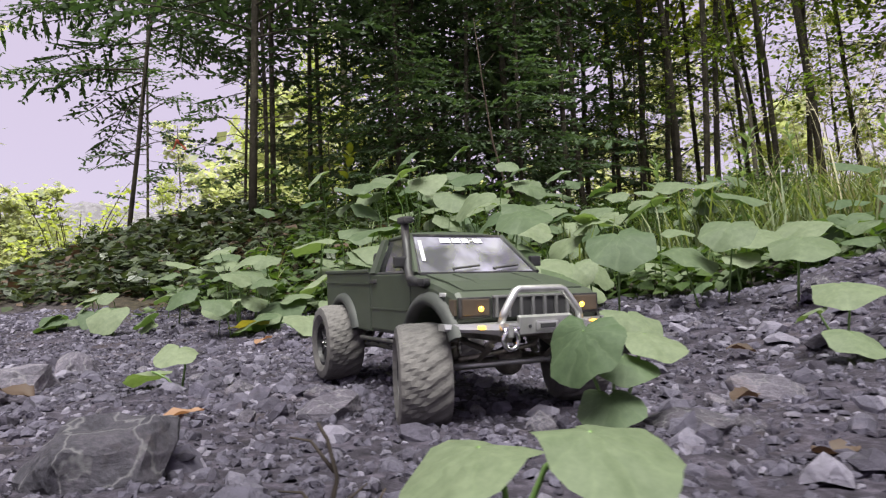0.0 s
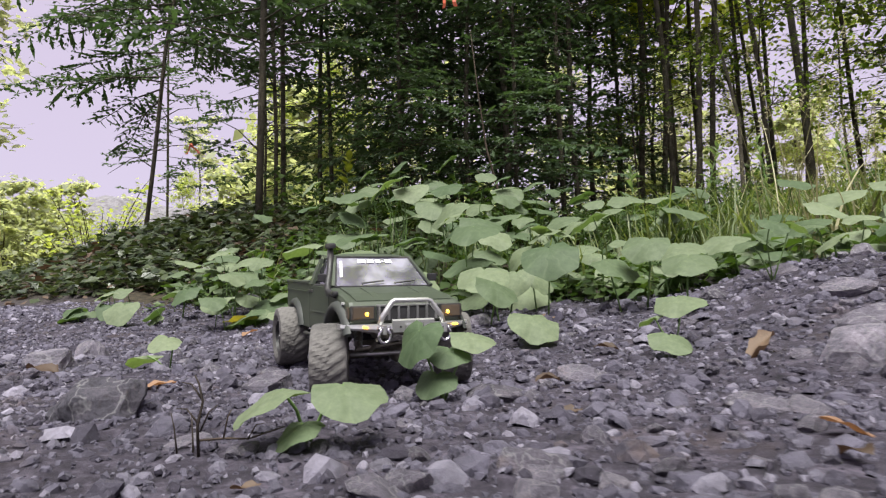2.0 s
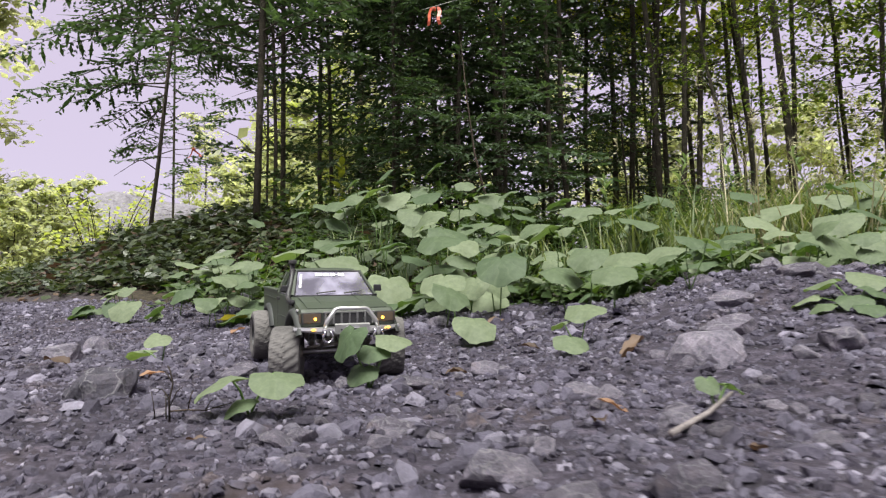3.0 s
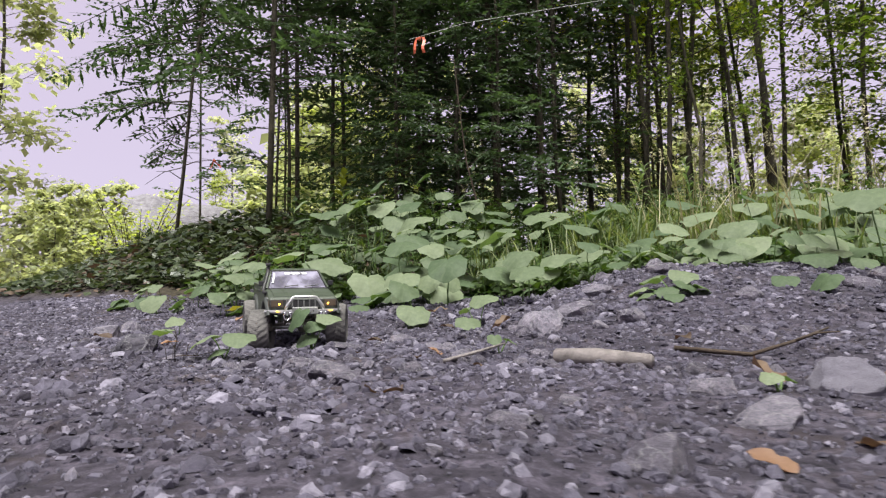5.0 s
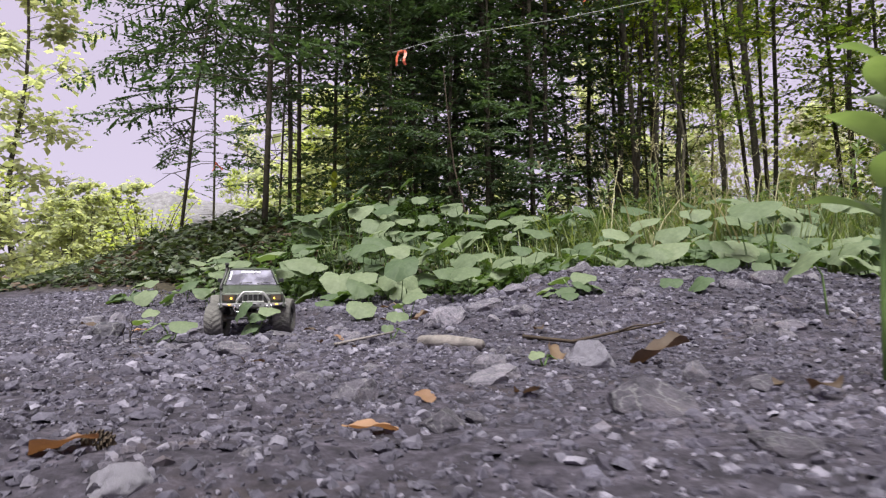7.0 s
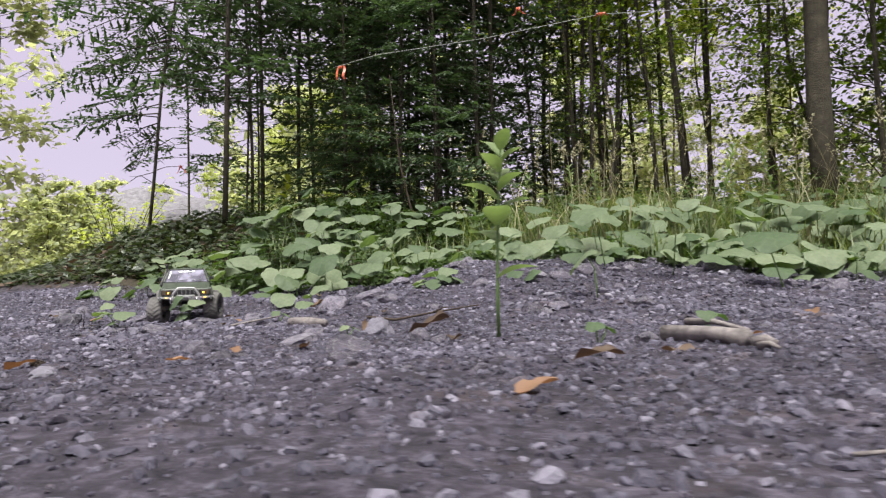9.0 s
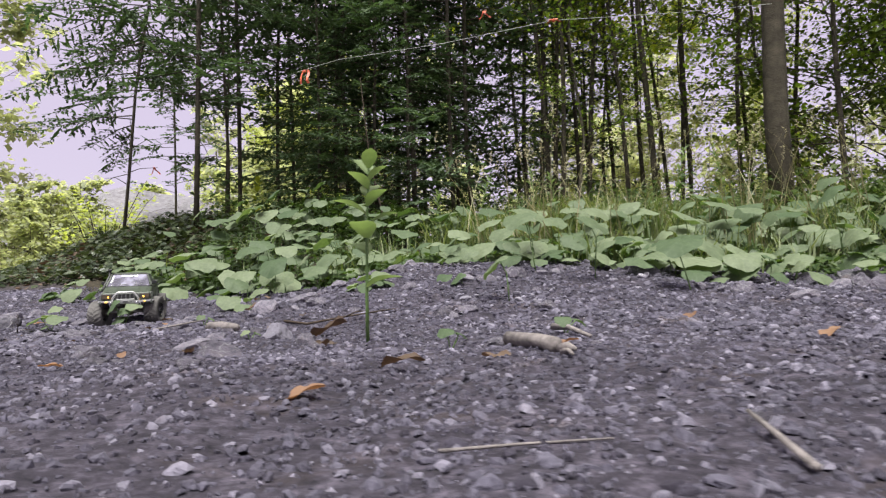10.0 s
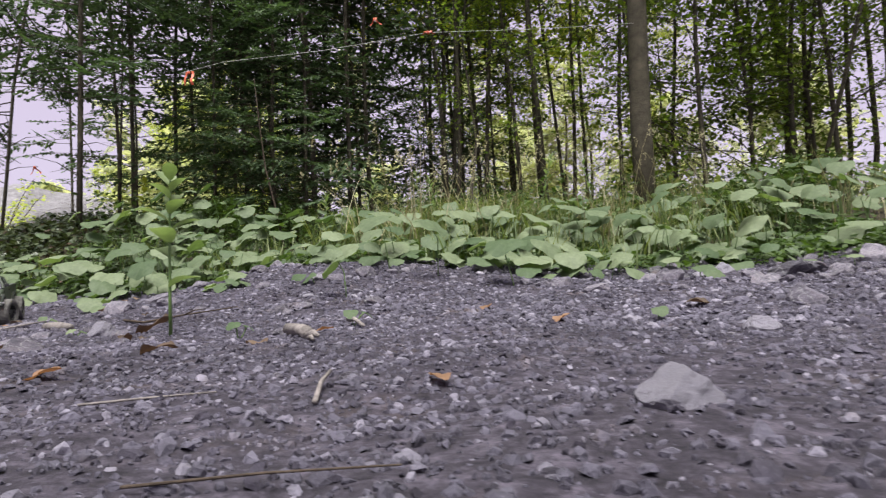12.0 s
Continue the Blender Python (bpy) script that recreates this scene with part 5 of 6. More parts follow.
def stick(name, label, pts, r, r1, mat, n=8, twigs=()):
    bm = tube([(x, y, ground_z(x, y) + z) for x, y, z in pts], r, n, r1)
    for (x, y, z), (dx, dy, dz), rr in twigs:
        b = Vector((x, y, ground_z(x, y) + z))
        tube_into(bm, [b, b + Vector((dx, dy, dz)) * 0.5 + Vector((0, 0, 0.004)), b + Vector((dx, dy, dz))], rr, 5, rr * 0.4)
    for v in bm.verts:
        v.co += Vector((nz(v.co.x * 60, v.co.z * 60, 1, 2), nz(v.co.y * 60, v.co.x * 60, 1, 5), nz(v.co.z * 60, v.co.y * 60, 1, 9))) * r * 0.2
    return tagged(part(name, bm, mat, shade=True), label, "stick")


stick("log_piece", "short weathered broken piece of log on gravel", [(1.345, -0.125, 0.009), (1.4, -0.195, 0.009), (1.43, -0.235, 0.009)], 0.0115, 0.0095, DEADWOOD, 10, [((1.435, -0.243, 0.006), (0.022, -0.012, 0.002), 0.0065), ((1.44, -0.25, 0.004), (0.016, -0.022, 0.0), 0.005)])
stick("bark_strip", "pale split strip of wood on the gravel", [(1.375, 0.06, 0.01), (1.41, 0.0, 0.014), (1.45, -0.06, 0.008)], 0.006, 0.003, DEADWOOD, 6)
stick("wood_piece", "grey weathered piece of wood on the gravel", [(0.577, 0.145, 0.009), (0.63, 0.125, 0.011), (0.69, 0.10, 0.010)], 0.012, 0.008, DEADWOOD, 8)
stick("twig", "thin dark twig lying across the stones", [(0.715, 0.235, 0.006), (0.80, 0.20, 0.010), (0.86, 0.27, 0.014), (0.925, 0.40, 0.012)], 0.0035, 0.0015, TWIG, 5, [((0.86, 0.27, 0.014), (0.05, 0.0, 0.012), 0.002)])
stick("twig", "pale thin twig on the track", [(1.43, -0.645, 0.003), (1.475, -0.625, 0.004), (1.525, -0.603, 0.003)], 0.0013, 0.0007, DEADWOOD, 5)
stick("twig", "short forked pale twig on the gravel", [(1.625, -0.63, 0.004), (1.612, -0.59, 0.008), (1.603, -0.55, 0.012)], 0.0026, 0.0014, DEADWOOD, 5)
stick("twig", "bleached bent twig beside a stone", [(0.436, 0.12, 0.006), (0.465, 0.165, 0.012), (0.49, 0.225, 0.016)], 0.0028, 0.0017, DEADWOOD, 5)
DX, DY = 0.016, 0.10
stick("dead_stem", "small dark dead branching stem standing in gravel", [(DX, DY, -0.002), (DX - 0.001, DY, 0.018), (DX + 0.003, DY, 0.032), (DX, DY, 0.044), (DX - 0.003, DY, 0.049)], 0.0011, 0.0005, DARKTWIG, 5, [((DX + 0.002, DY, 0.034), (-0.015, 0.0, 0.010), 0.0007), ((DX - 0.001, DY, 0.020), (-0.016, 0.0, 0.008), 0.0007), ((DX + 0.001, DY, 0.014), (0.010, 0.004, 0.016), 0.0007), ((DX - 0.004, DY, 0.002), (-0.010, 0.01, 0.022), 0.0007), ((DX - 0.016, DY, 0.0), (-0.005, 0.0, 0.026), 0.0007)])
stick("twig", "dark thin twig lying flat in the gravel", [(1.62, -0.818, 0.004), (1.68, -0.80, 0.008), (1.74, -0.785, 0.005)], 0.0009, 0.0005, TWIG, 5)
stick("twig", "dark thorny twig lying low over the gravel", [(0.006, 0.112, 0.004), (0.022, 0.116, 0.008), (0.036, 0.122, 0.008), (0.052, 0.14, 0.014)], 0.0009, 0.0005, TWIG, 5, [((0.022, 0.116, 0.008), (0.006, 0.0, 0.018), 0.0007), ((0.036, 0.122, 0.008), (0.012, 0.0, 0.010), 0.0006)])



def pine_cone(x, y, turn):
    """Overlapping scales in a spiral round a spindle."""
    bm = bmesh.new()
    for i in range(54):
        k = i / 53
        a, r = i * 2.4, 0.0075 * math.sin(math.pi * (0.12 + 0.80 * k)) ** 0.8
        c = Vector((-0.013 + 0.026 * k, r * math.cos(a), r * math.sin(a)))
        out = Vector((0.45, math.cos(a), math.sin(a))).normalized()
        sd = Vector((0, -math.sin(a), math.cos(a)))
        vs = [bm.verts.new(c * 0.6 - sd * 0.0016), bm.verts.new(c + out * 0.0012 - sd * 0.0026), bm.verts.new(c + out * 0.0032), bm.verts.new(c + out * 0.0012 + sd * 0.0026), bm.verts.new(c * 0.6 + sd * 0.0016)]
        bm.faces.new(vs)
        lo = [bm.verts.new(v.co - Vector((0.0012, 0, 0))) for v in vs]
        bm.faces.new(lo[::-1])
        for j in range(5):
            bm.faces.new((vs[j], lo[j], lo[(j + 1) % 5], vs[(j + 1) % 5]))
    ob = part("pine_cone", bm, TWIG)
    ob.matrix_basis = Matrix.Translation((x, y, ground_z(x, y) + 0.005)) @ Matrix.Rotation(turn, 4, "Z") @ Matrix.Scale(0.62, 4)
    return tagged(ob, "small dark spruce cone lying on the gravel", "cone")


pine_cone(0.667, -0.488, 0.5)

# ---- the marking line between the trees ----
ROPE = plain("white_cord", (0.33, 0.33, 0.30), 0.8, vary=0.1)
RIBBON = plain("orange_tape", (0.50, 0.10, 0.045), 0.45, vary=0.12)
line = [Vector((-0.42, 2.05, 1.34)), Vector((-0.13, 2.03, 1.362)), Vector((0.5, 2.0, 1.338)), Vector((1.1, 1.97, 1.345)), Vector((1.65, 2.45, 1.475)), Vector((2.21, 2.95, 1.63))]
cord = part("marking_cord", tube(line, 0.0013, 5), ROPE)
tagged(cord, "thin white cord strung between the trees", "rope")


def ribbon(x, y, z, seed, L=0.085):
    rnd = random.Random(seed)
    bm = bmesh.new()
    for s in (-1, 1):
        V = []
        for i in range(6):
            k = i / 5
            c = Vector((s * (0.006 + 0.028 * k + 0.01 * math.sin(4 * k + seed)), 0.01 * math.sin(5 * k + seed), 0.012 - L * k))
            V.append((bm.verts.new(c + Vector((-0.007, 0, 0))), bm.verts.new(c + Vector((0.007, 0.004 * s, 0)))))
        for a, b in zip(V, V[1:]):
            bm.faces.new((a[0], a[1], b[1], b[0]))
    bmesh.ops.create_icosphere(bm, subdivisions=1, radius=0.011)
    ob = part("ribbon", bm, RIBBON)
    ob.matrix_basis = Matrix.Translation((x, y, z))
    return tagged(ob, "orange marking ribbon knotted on a cord", "ribbon", "orange ribbons")


ribbon(-0.37, 2.05, 1.335, 1)
ribbon(1.1, 1.97, 1.345, 2, 0.02)
ribbon(0.47, 3.0, 1.92, 3, 0.05)
b = edge_tree.matrix_basis.translation
part("dead_branch", tube([(0.08, 0, 0.55), (0.22, -0.01, 0.57), (0.40, -0.015, 0.56)], 0.004, 5, 0.0015), TWIG, edge_tree)
ribbon(b.x + 0.37, b.y - 0.014, b.z + 0.555, 4, 0.06)

# ---- the model truck ----
PAINT = plain("matt_green_paint", (0.039, 0.050, 0.033), 0.48, scale=40, vary=0.14, dust=(0.12, 0.118, 0.105), dust_amount=0.08)
BLACK = plain("black_plastic", (0.018, 0.018, 0.019), 0.5, scale=60, vary=0.2, dust=(0.12, 0.11, 0.10), dust_amount=0.2)
RUBBER = plain("dusty_rubber", (0.055, 0.053, 0.052), 0.92, scale=45, vary=0.25, bumps=0.0015, dust=(0.125, 0.119, 0.114), dust_amount=0.62, spec=0.2)
DARKRUBBER = plain("black_rubber", (0.022, 0.022, 0.023), 0.8, scale=60, vary=0.2, spec=0.3)
SILVER = plain("silver_paint", (0.46, 0.46, 0.45), 0.36, metal=0.75, scale=50, vary=0.1, dust=(0.25, 0.24, 0.22), dust_amount=0.12)
STEEL = plain("worn_steel", (0.30, 0.28, 0.23), 0.42, metal=0.85, scale=80, vary=0.25, dust=(0.17, 0.155, 0.13), dust_amount=0.3)
CHROME = plain("bright_chrome", (0.6, 0.6, 0.6), 0.18, metal=1.0, vary=0.05)
SEAT = plain("dark_interior", (0.03, 0.03, 0.032), 0.8, vary=0.2)
GREYPLASTIC = plain("grey_plastic", (0.15, 0.15, 0.15), 0.5, scale=60, vary=0.15)
WHITE = plain("white_decal", (0.75, 0.75, 0.75), 0.5, vary=0.05)
REDMARK = plain("badge_silver", (0.45, 0.45, 0.44), 0.4, vary=0.1)


def glass_build(haze):
    def build(nt, p):
        t = nt.nodes.new("ShaderNodeBsdfTransparent")
        t.inputs[0].default_value = (0.42, 0.44, 0.46, 1)
        g = nt.nodes.new("ShaderNodeBsdfGlossy")
        g.inputs["Roughness"].default_value = 0.06
        f = node(nt, "ShaderNodeFresnel", IOR=2.2)
        # pale lavender diffuse blotches imitate the sky mirrored in the pane
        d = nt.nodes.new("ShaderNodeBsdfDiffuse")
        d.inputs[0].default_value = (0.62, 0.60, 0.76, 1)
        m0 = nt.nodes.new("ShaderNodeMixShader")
        sky_patches = ramp(nt, noise_of(nt, 22, 3, 0.5), [(0.40, (haze * 0.25,) * 3), (0.6, (haze,) * 3)])
        nt.links.new(sky_patches, m0.inputs[0])
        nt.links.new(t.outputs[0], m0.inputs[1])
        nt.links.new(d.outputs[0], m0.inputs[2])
        m = nt.nodes.new("ShaderNodeMixShader")
        nt.links.new(f.outputs[0], m.inputs[0])
        nt.links.new(m0.outputs[0], m.inputs[1])
        nt.links.new(g.outputs[0], m.inputs[2])
        nt.links.new(m.outputs[0], nt.nodes["Material Output"].inputs[0])
    return build


# windshield pane with the sky's reflection painted on in patches
SKY_PANE = material("sky_patched_plastic", glass_build(0.42))
GLASS = material("tinted_window", glass_build(0.04))
GLASS.use_backface_culling = False


def lamp_build(col, power):
    def build(nt, p):
        p.inputs["Base Color"].default_value = (*col, 1)
        p.inputs["Roughness"].default_value = 0.2
        p.inputs["Emission Color"].default_value = (*col, 1)
        p.inputs["Emission Strength"].default_value = power
    return build


AMBER = material("amber_lamp", lamp_build((1.0, 0.50, 0.05), 1.3))
AMBER_LENS = plain("amber_lens", (0.085, 0.066, 0.048), 0.15, vary=0.12)
FLARE = plain("dusty_plastic", (0.032, 0.036, 0.032), 0.6, scale=50, vary=0.2, dust=(0.09, 0.088, 0.082), dust_amount=0.2)

truck = thing("model_truck", "olive green radio-controlled pickup truck with dusty oversized tyres", "toy truck",
              Matrix.Translation((TRUCK_X, TRUCK_Y, -0.0057)) @ Matrix.Rotation(TRUCK_YAW, 4, "Z") @ Matrix.Rotation(math.atan(0.0366), 4, "Y"))
AX, TRACK, WR = 0.1175, 0.075, 0.042


def arc(cx, cz, r, a0, a1, n):
    return [(cx + r * math.cos(radians(a0 + (a1 - a0) * i / n)), cz + r * math.sin(radians(a0 + (a1 - a0) * i / n))) for i in range(n + 1)]


# cab floor, door skins and nose, with the front arches cut out
nose = [(-0.0245, 0.0625)] + arc(AX, 0.044, 0.049, 157.8, 33.0, 14) + [(0.1605, 0.0745), (0.1640, 0.081), (0.1648, 0.097), (0.1585, 0.1020), (0.13, 0.1085), (0.086, 0.1160), (0.080, 0.1185), (-0.0245, 0.1205)]
part("cab_body", plate(nose, -0.066, 0.066, 0.0052), PAINT, truck, "olive green cab and nose", shade=False)
part("hood", plate([(0.1575, 0.1018), (0.1575, 0.1034), (0.13, 0.1106), (0.09, 0.1172), (0.088, 0.1155), (0.13, 0.1085)], -0.056, 0.056, 0.0012), PAINT, truck)
for s in (-1, 1):
    part("hood_crease", plate([(0.155, 0.1036), (0.13, 0.1116), (0.095, 0.1176), (0.095, 0.116), (0.13, 0.1095)], s * 0.030 - 0.004, s * 0.030 + 0.004, 0.001), PAINT, truck)
# load bed
side = [(-0.0275, 0.0625)] + arc(-AX, 0.046, 0.046, 21.0, 136.0, 12) + [(-0.19, 0.079), (-0.1915, 0.1255), (-0.0275, 0.1225)]
for s in (-1, 1):
    y0, y1 = sorted((s * 0.066, s * 0.057))
    bed_side = part("bed_side", plate(side, y0, y1, 0.0018), PAINT, truck)
    part("bed_rail", plate([(-0.192, 0.1245), (-0.192, 0.1285), (-0.0275, 0.1255), (-0.0275, 0.1215)], min(s * 0.0675, s * 0.055), max(s * 0.0675, s * 0.055), 0.001), PAINT, bed_side)
    part("crease_line", plate([(-0.190, 0.1135), (-0.190, 0.1150), (-0.0275, 0.1115), (-0.0275, 0.110)], min(s * 0.0672, s * 0.065), max(s * 0.0672, s * 0.065)), PAINT, bed_side)
    door = part("door", plate([(-0.0225, 0.066), (0.066, 0.066), (0.079, 0.094), (0.079, 0.1175), (-0.0225, 0.1195)], min(s * 0.0668, s * 0.064), max(s * 0.0668, s * 0.064), 0.0008), PAINT, truck)
    part("door_handle", box((-0.019, min(s * 0.0665, s * 0.0695), 0.1105), (-0.004, max(s * 0.0665, s * 0.0695), 0.1145), 0.0008), BLACK, door, "black door handle")
    part("crease_line", plate([(-0.0225, 0.0855), (-0.0225, 0.087), (0.072, 0.087), (0.071, 0.0855)], min(s * 0.0676, s * 0.0665), max(s * 0.0676, s * 0.0665)), PAINT, door)
    part("badge", box((0.138, min(s * 0.0655, s * 0.0675), 0.0985), (0.147, max(s * 0.0655, s * 0.0675), 0.1015), 0.0004), REDMARK, truck, "small silver side badge")
part("tailgate", box((-0.1925, -0.057, 0.080), (-0.184, 0.057, 0.1255), 0.0015), PAINT, truck)
part("bed_floor", box((-0.184, -0.058, 0.090), (-0.027, 0.058, 0.095)), BLACK, truck)
part("bed_front", box((-0.033, -0.057, 0.09), (-0.0275, 0.057, 0.1225), 0.001), PAINT, truck)
# the cab above the belt
def slab(corners, thick):
    """A four-cornered panel, thickened along its normal."""
    bm = bmesh.new()
    c = [Vector(p) for p in corners]
    n = (c[1] - c[0]).cross(c[3] - c[0]).normalized() * thick
    a = [bm.verts.new(p) for p in c]
    b = [bm.verts.new(p - n) for p in c]
    bm.faces.new(a)
    bm.faces.new(b[::-1])
    for i in range(4):
        bm.faces.new((a[i], b[i], b[(i + 1) % 4], a[(i + 1) % 4]))
    bmesh.ops.recalc_face_normals(bm, faces=bm.faces[:])
    return bm


bm = bmesh.new()
rows = []
for i in range(9):
    x = -0.0240 + 0.0660 * i / 8
    end = 0.0022 * max(0.0, abs(i - 4) - 2) ** 1.5
    rows.append([bm.verts.new((x, 0.0505 * j / 6, 0.1600 - 0.0022 * (abs(j) / 6) ** 2 - (0.0026 if abs(j) == 6 else 0) - end)) for j in range(-6, 7)] + [bm.verts.new((x, 0.0490 * j / 6, 0.1520)) for j in (6, -6)])
for a, b in zip(rows, rows[1:]):
    for j in range(15):
        bm.faces.new((a[j], a[(j + 1) % 15], b[(j + 1) % 15], b[j]))
bm.faces.new(rows[0][::-1])
bm.faces.new(rows[-1])
bmesh.ops.recalc_face_normals(bm, faces=bm.faces[:])
part("roof", bm, PAINT, truck, shade=True)
for s in (-1, 1):
    part("windshield_pillar", tube([(0.0825, s * 0.0625, 0.1175), (0.041, s * 0.0495, 0.1545)], 0.0030, 6), PAINT, truck)
    part("rear_pillar", slab([(-0.0245, s * 0.064, 0.1195), (-0.0075, s * 0.064, 0.1195), (-0.0105, s * 0.0503, 0.1530), (-0.0225, s * 0.0503, 0.1530)], 0.004 * s), PAINT, truck)
    part("window_sill", tube([(-0.0245, s * 0.0635, 0.1195), (0.0825, s * 0.0635, 0.1185)], 0.0024, 6), BLACK, truck)
    part("side_window", slab([(-0.0085, s * 0.0625, 0.1205), (0.078, s * 0.0625, 0.1195), (0.0405, s * 0.0500, 0.1520), (-0.0108, s * 0.0500, 0.1520)], 0.0008), GLASS, truck, "dark side window")
    part("window_post", tube([(0.052, s * 0.0632, 0.1195), (0.0335, s * 0.0505, 0.1525)], 0.0014, 5), BLACK, truck)
part("windshield", slab([(0.084, -0.0585, 0.1180), (0.084, 0.0585, 0.1180), (0.0425, 0.0470, 0.1535), (0.0425, -0.0470, 0.1535)], 0.0010), SKY_PANE, truck, "windshield with a bright sky reflection painted in")
part("windshield_seal", tube([(0.0845, -0.060, 0.1175), (0.0845, 0.060, 0.1175), (0.042, 0.048, 0.1545), (0.042, -0.048, 0.1545), (0.0845, -0.060, 0.1175)], 0.0016, 5), BLACK, truck)
part("rear_window", slab([(-0.0242, -0.050, 0.124), (-0.0242, 0.050, 0.124), (-0.0228, 0.043, 0.150), (-0.0228, -0.043, 0.150)], 0.0008), GLASS, truck)
part("cab_back", slab([(-0.0235, -0.062, 0.1165), (-0.0235, 0.062, 0.1165), (-0.0235, 0.060, 0.1245), (-0.0235, -0.060, 0.1245)], 0.002), PAINT, truck)


def on_glass(u, v):
    """A place on the windshield, u across from the middle, v up from 0 to 1, a hair in front of the glass."""
    x = 0.084 + (0.0425 - 0.084) * v + 0.0008
    return Vector((x, u * (0.0585 - 0.0115 * v), 0.118 + 0.0355 * v + 0.0008))


for u0, u1, v0, v1 in ((-0.46, -0.24, 0.80, 0.92), (-0.20, -0.02, 0.80, 0.92), (0.02, 0.16, 0.80, 0.92), (0.19, 0.25, 0.85, 0.88), (0.28, 0.46, 0.80, 0.92), (-0.93, -0.87, 0.30, 0.86)):
    part("decal_bar", slab([on_glass(u0, v0), on_glass(u1, v0), on_glass(u1, v1), on_glass(u0, v1)], 0.0003), WHITE, truck, "white decal on the windshield")
for s in (-0.50, 0.22):
    a, b, c = on_glass(s + 0.05, 0.02), on_glass(s + 0.02, 0.05), on_glass(s + 0.52, 0.13)
    for p in (a, b, c):
        p += Vector((0.0022, 0, 0.001))
    part("wiper", tube([a, b, c], 0.0011, 5), BLACK, truck, "black wiper blade")
# inside
part("dashboard", box((0.058, -0.057, 0.105), (0.080, 0.057, 0.1195), 0.003), SEAT, truck)
for s in (-1, 1):
    seat = part("seat", box((0.0, s * 0.028 - 0.019, 0.100), (0.04, s * 0.028 + 0.019, 0.112), 0.004), SEAT, truck, "dark moulded seat")
    part("seat_back", box((-0.012, s * 0.028 - 0.018, 0.108), (0.0, s * 0.028 + 0.018, 0.145), 0.004), SEAT, seat)
bm = bmesh.new()
ring = [(0.050 - 0.004 * math.sin(a), 0.028 + 0.011 * math.cos(a), 0.124 + 0.0105 * math.sin(a)) for a in [TAU * i / 16 for i in range(17)]]
tube_into(bm, ring, 0.0013, 5)
cyl_into(bm, (0.050, 0.028, 0.124), (0.066, 0.028, 0.112), 0.0016, 6)
part("steering_wheel", bm, BLACK, truck)

# arches, steps, mirrors, snorkel
def flare(cx, cz, r, a0, a1, s):
    bm = bmesh.new()
    rows = []
    for i in range(17):
        a = radians(a0 + (a1 - a0) * i / 16)
        row = []
        for rr, y in ((r - 0.0005, 0.0625), (r - 0.0005, 0.0715), (r + 0.0035, 0.0725), (r + 0.0085, 0.0695), (r + 0.0095, 0.0655)):
            row.append(bm.verts.new((cx + rr * math.cos(a), s * y, cz + rr * math.sin(a))))
        rows.append(row)
    for a, b in zip(rows, rows[1:]):
        for k in range(4):
            bm.faces.new((a[k], a[k + 1], b[k + 1], b[k]) if s > 0 else (a[k], b[k], b[k + 1], a[k + 1]))
    return bm


for s in (-1, 1):
    part("front_arch_flare", flare(AX, 0.044, 0.049, 26, 158, s), FLARE, truck, "dusty black wheel arch flare", shade=True)
    part("rear_arch_flare", flare(-AX, 0.046, 0.046, 20, 160, s), FLARE, truck, "dusty black wheel arch flare", shade=True)
    step = part("side_step", tube([(0.070, s * 0.055, 0.060), (0.062, s * 0.068, 0.057), (-0.050, s * 0.068, 0.055), (-0.058, s * 0.055, 0.058)], 0.0024, 8), BLACK, truck, "black tubular side step", shade=True)
    part("step_rail", tube([(0.058, s * 0.062, 0.050), (-0.045, s * 0.064, 0.049)], 0.0022, 8), BLACK, step)
    for x in (0.05, 0.02, -0.01, -0.04):
        part("step_bracket", tube([(x, s * 0.067, 0.056), (x, s * 0.062, 0.049)], 0.0015, 6), BLACK, step)
    mirror = part("mirror", box((0.0655, s * 0.071 - 0.006, 0.1235), (0.0705, s * 0.071 + 0.006, 0.1335), 0.0015), BLACK, truck, "black door mirror")
    part("mirror_arm", tube([(0.066, s * 0.0635, 0.1195), (0.067, s * 0.069, 0.125)], 0.0012, 5), BLACK, mirror)
snork = part("snorkel", tube([(0.112, -0.0665, 0.1085), (0.100, -0.0690, 0.1105), (0.085, -0.0690, 0.1135), (0.078, -0.0675, 0.120), (0.062, -0.0610, 0.136), (0.046, -0.0560, 0.152), (0.0435, -0.0555, 0.166)], 0.0038, 10), BLACK, truck, "black snorkel running up the windshield pillar", shade=True)
part("snorkel_head", box((0.036, -0.0605, 0.165), (0.053, -0.0505, 0.1715), 0.002), BLACK, snork, "black ribbed snorkel head")
part("snorkel_base", box((0.082, -0.0715, 0.107), (0.118, -0.0645, 0.1135), 0.0025), BLACK, snork)

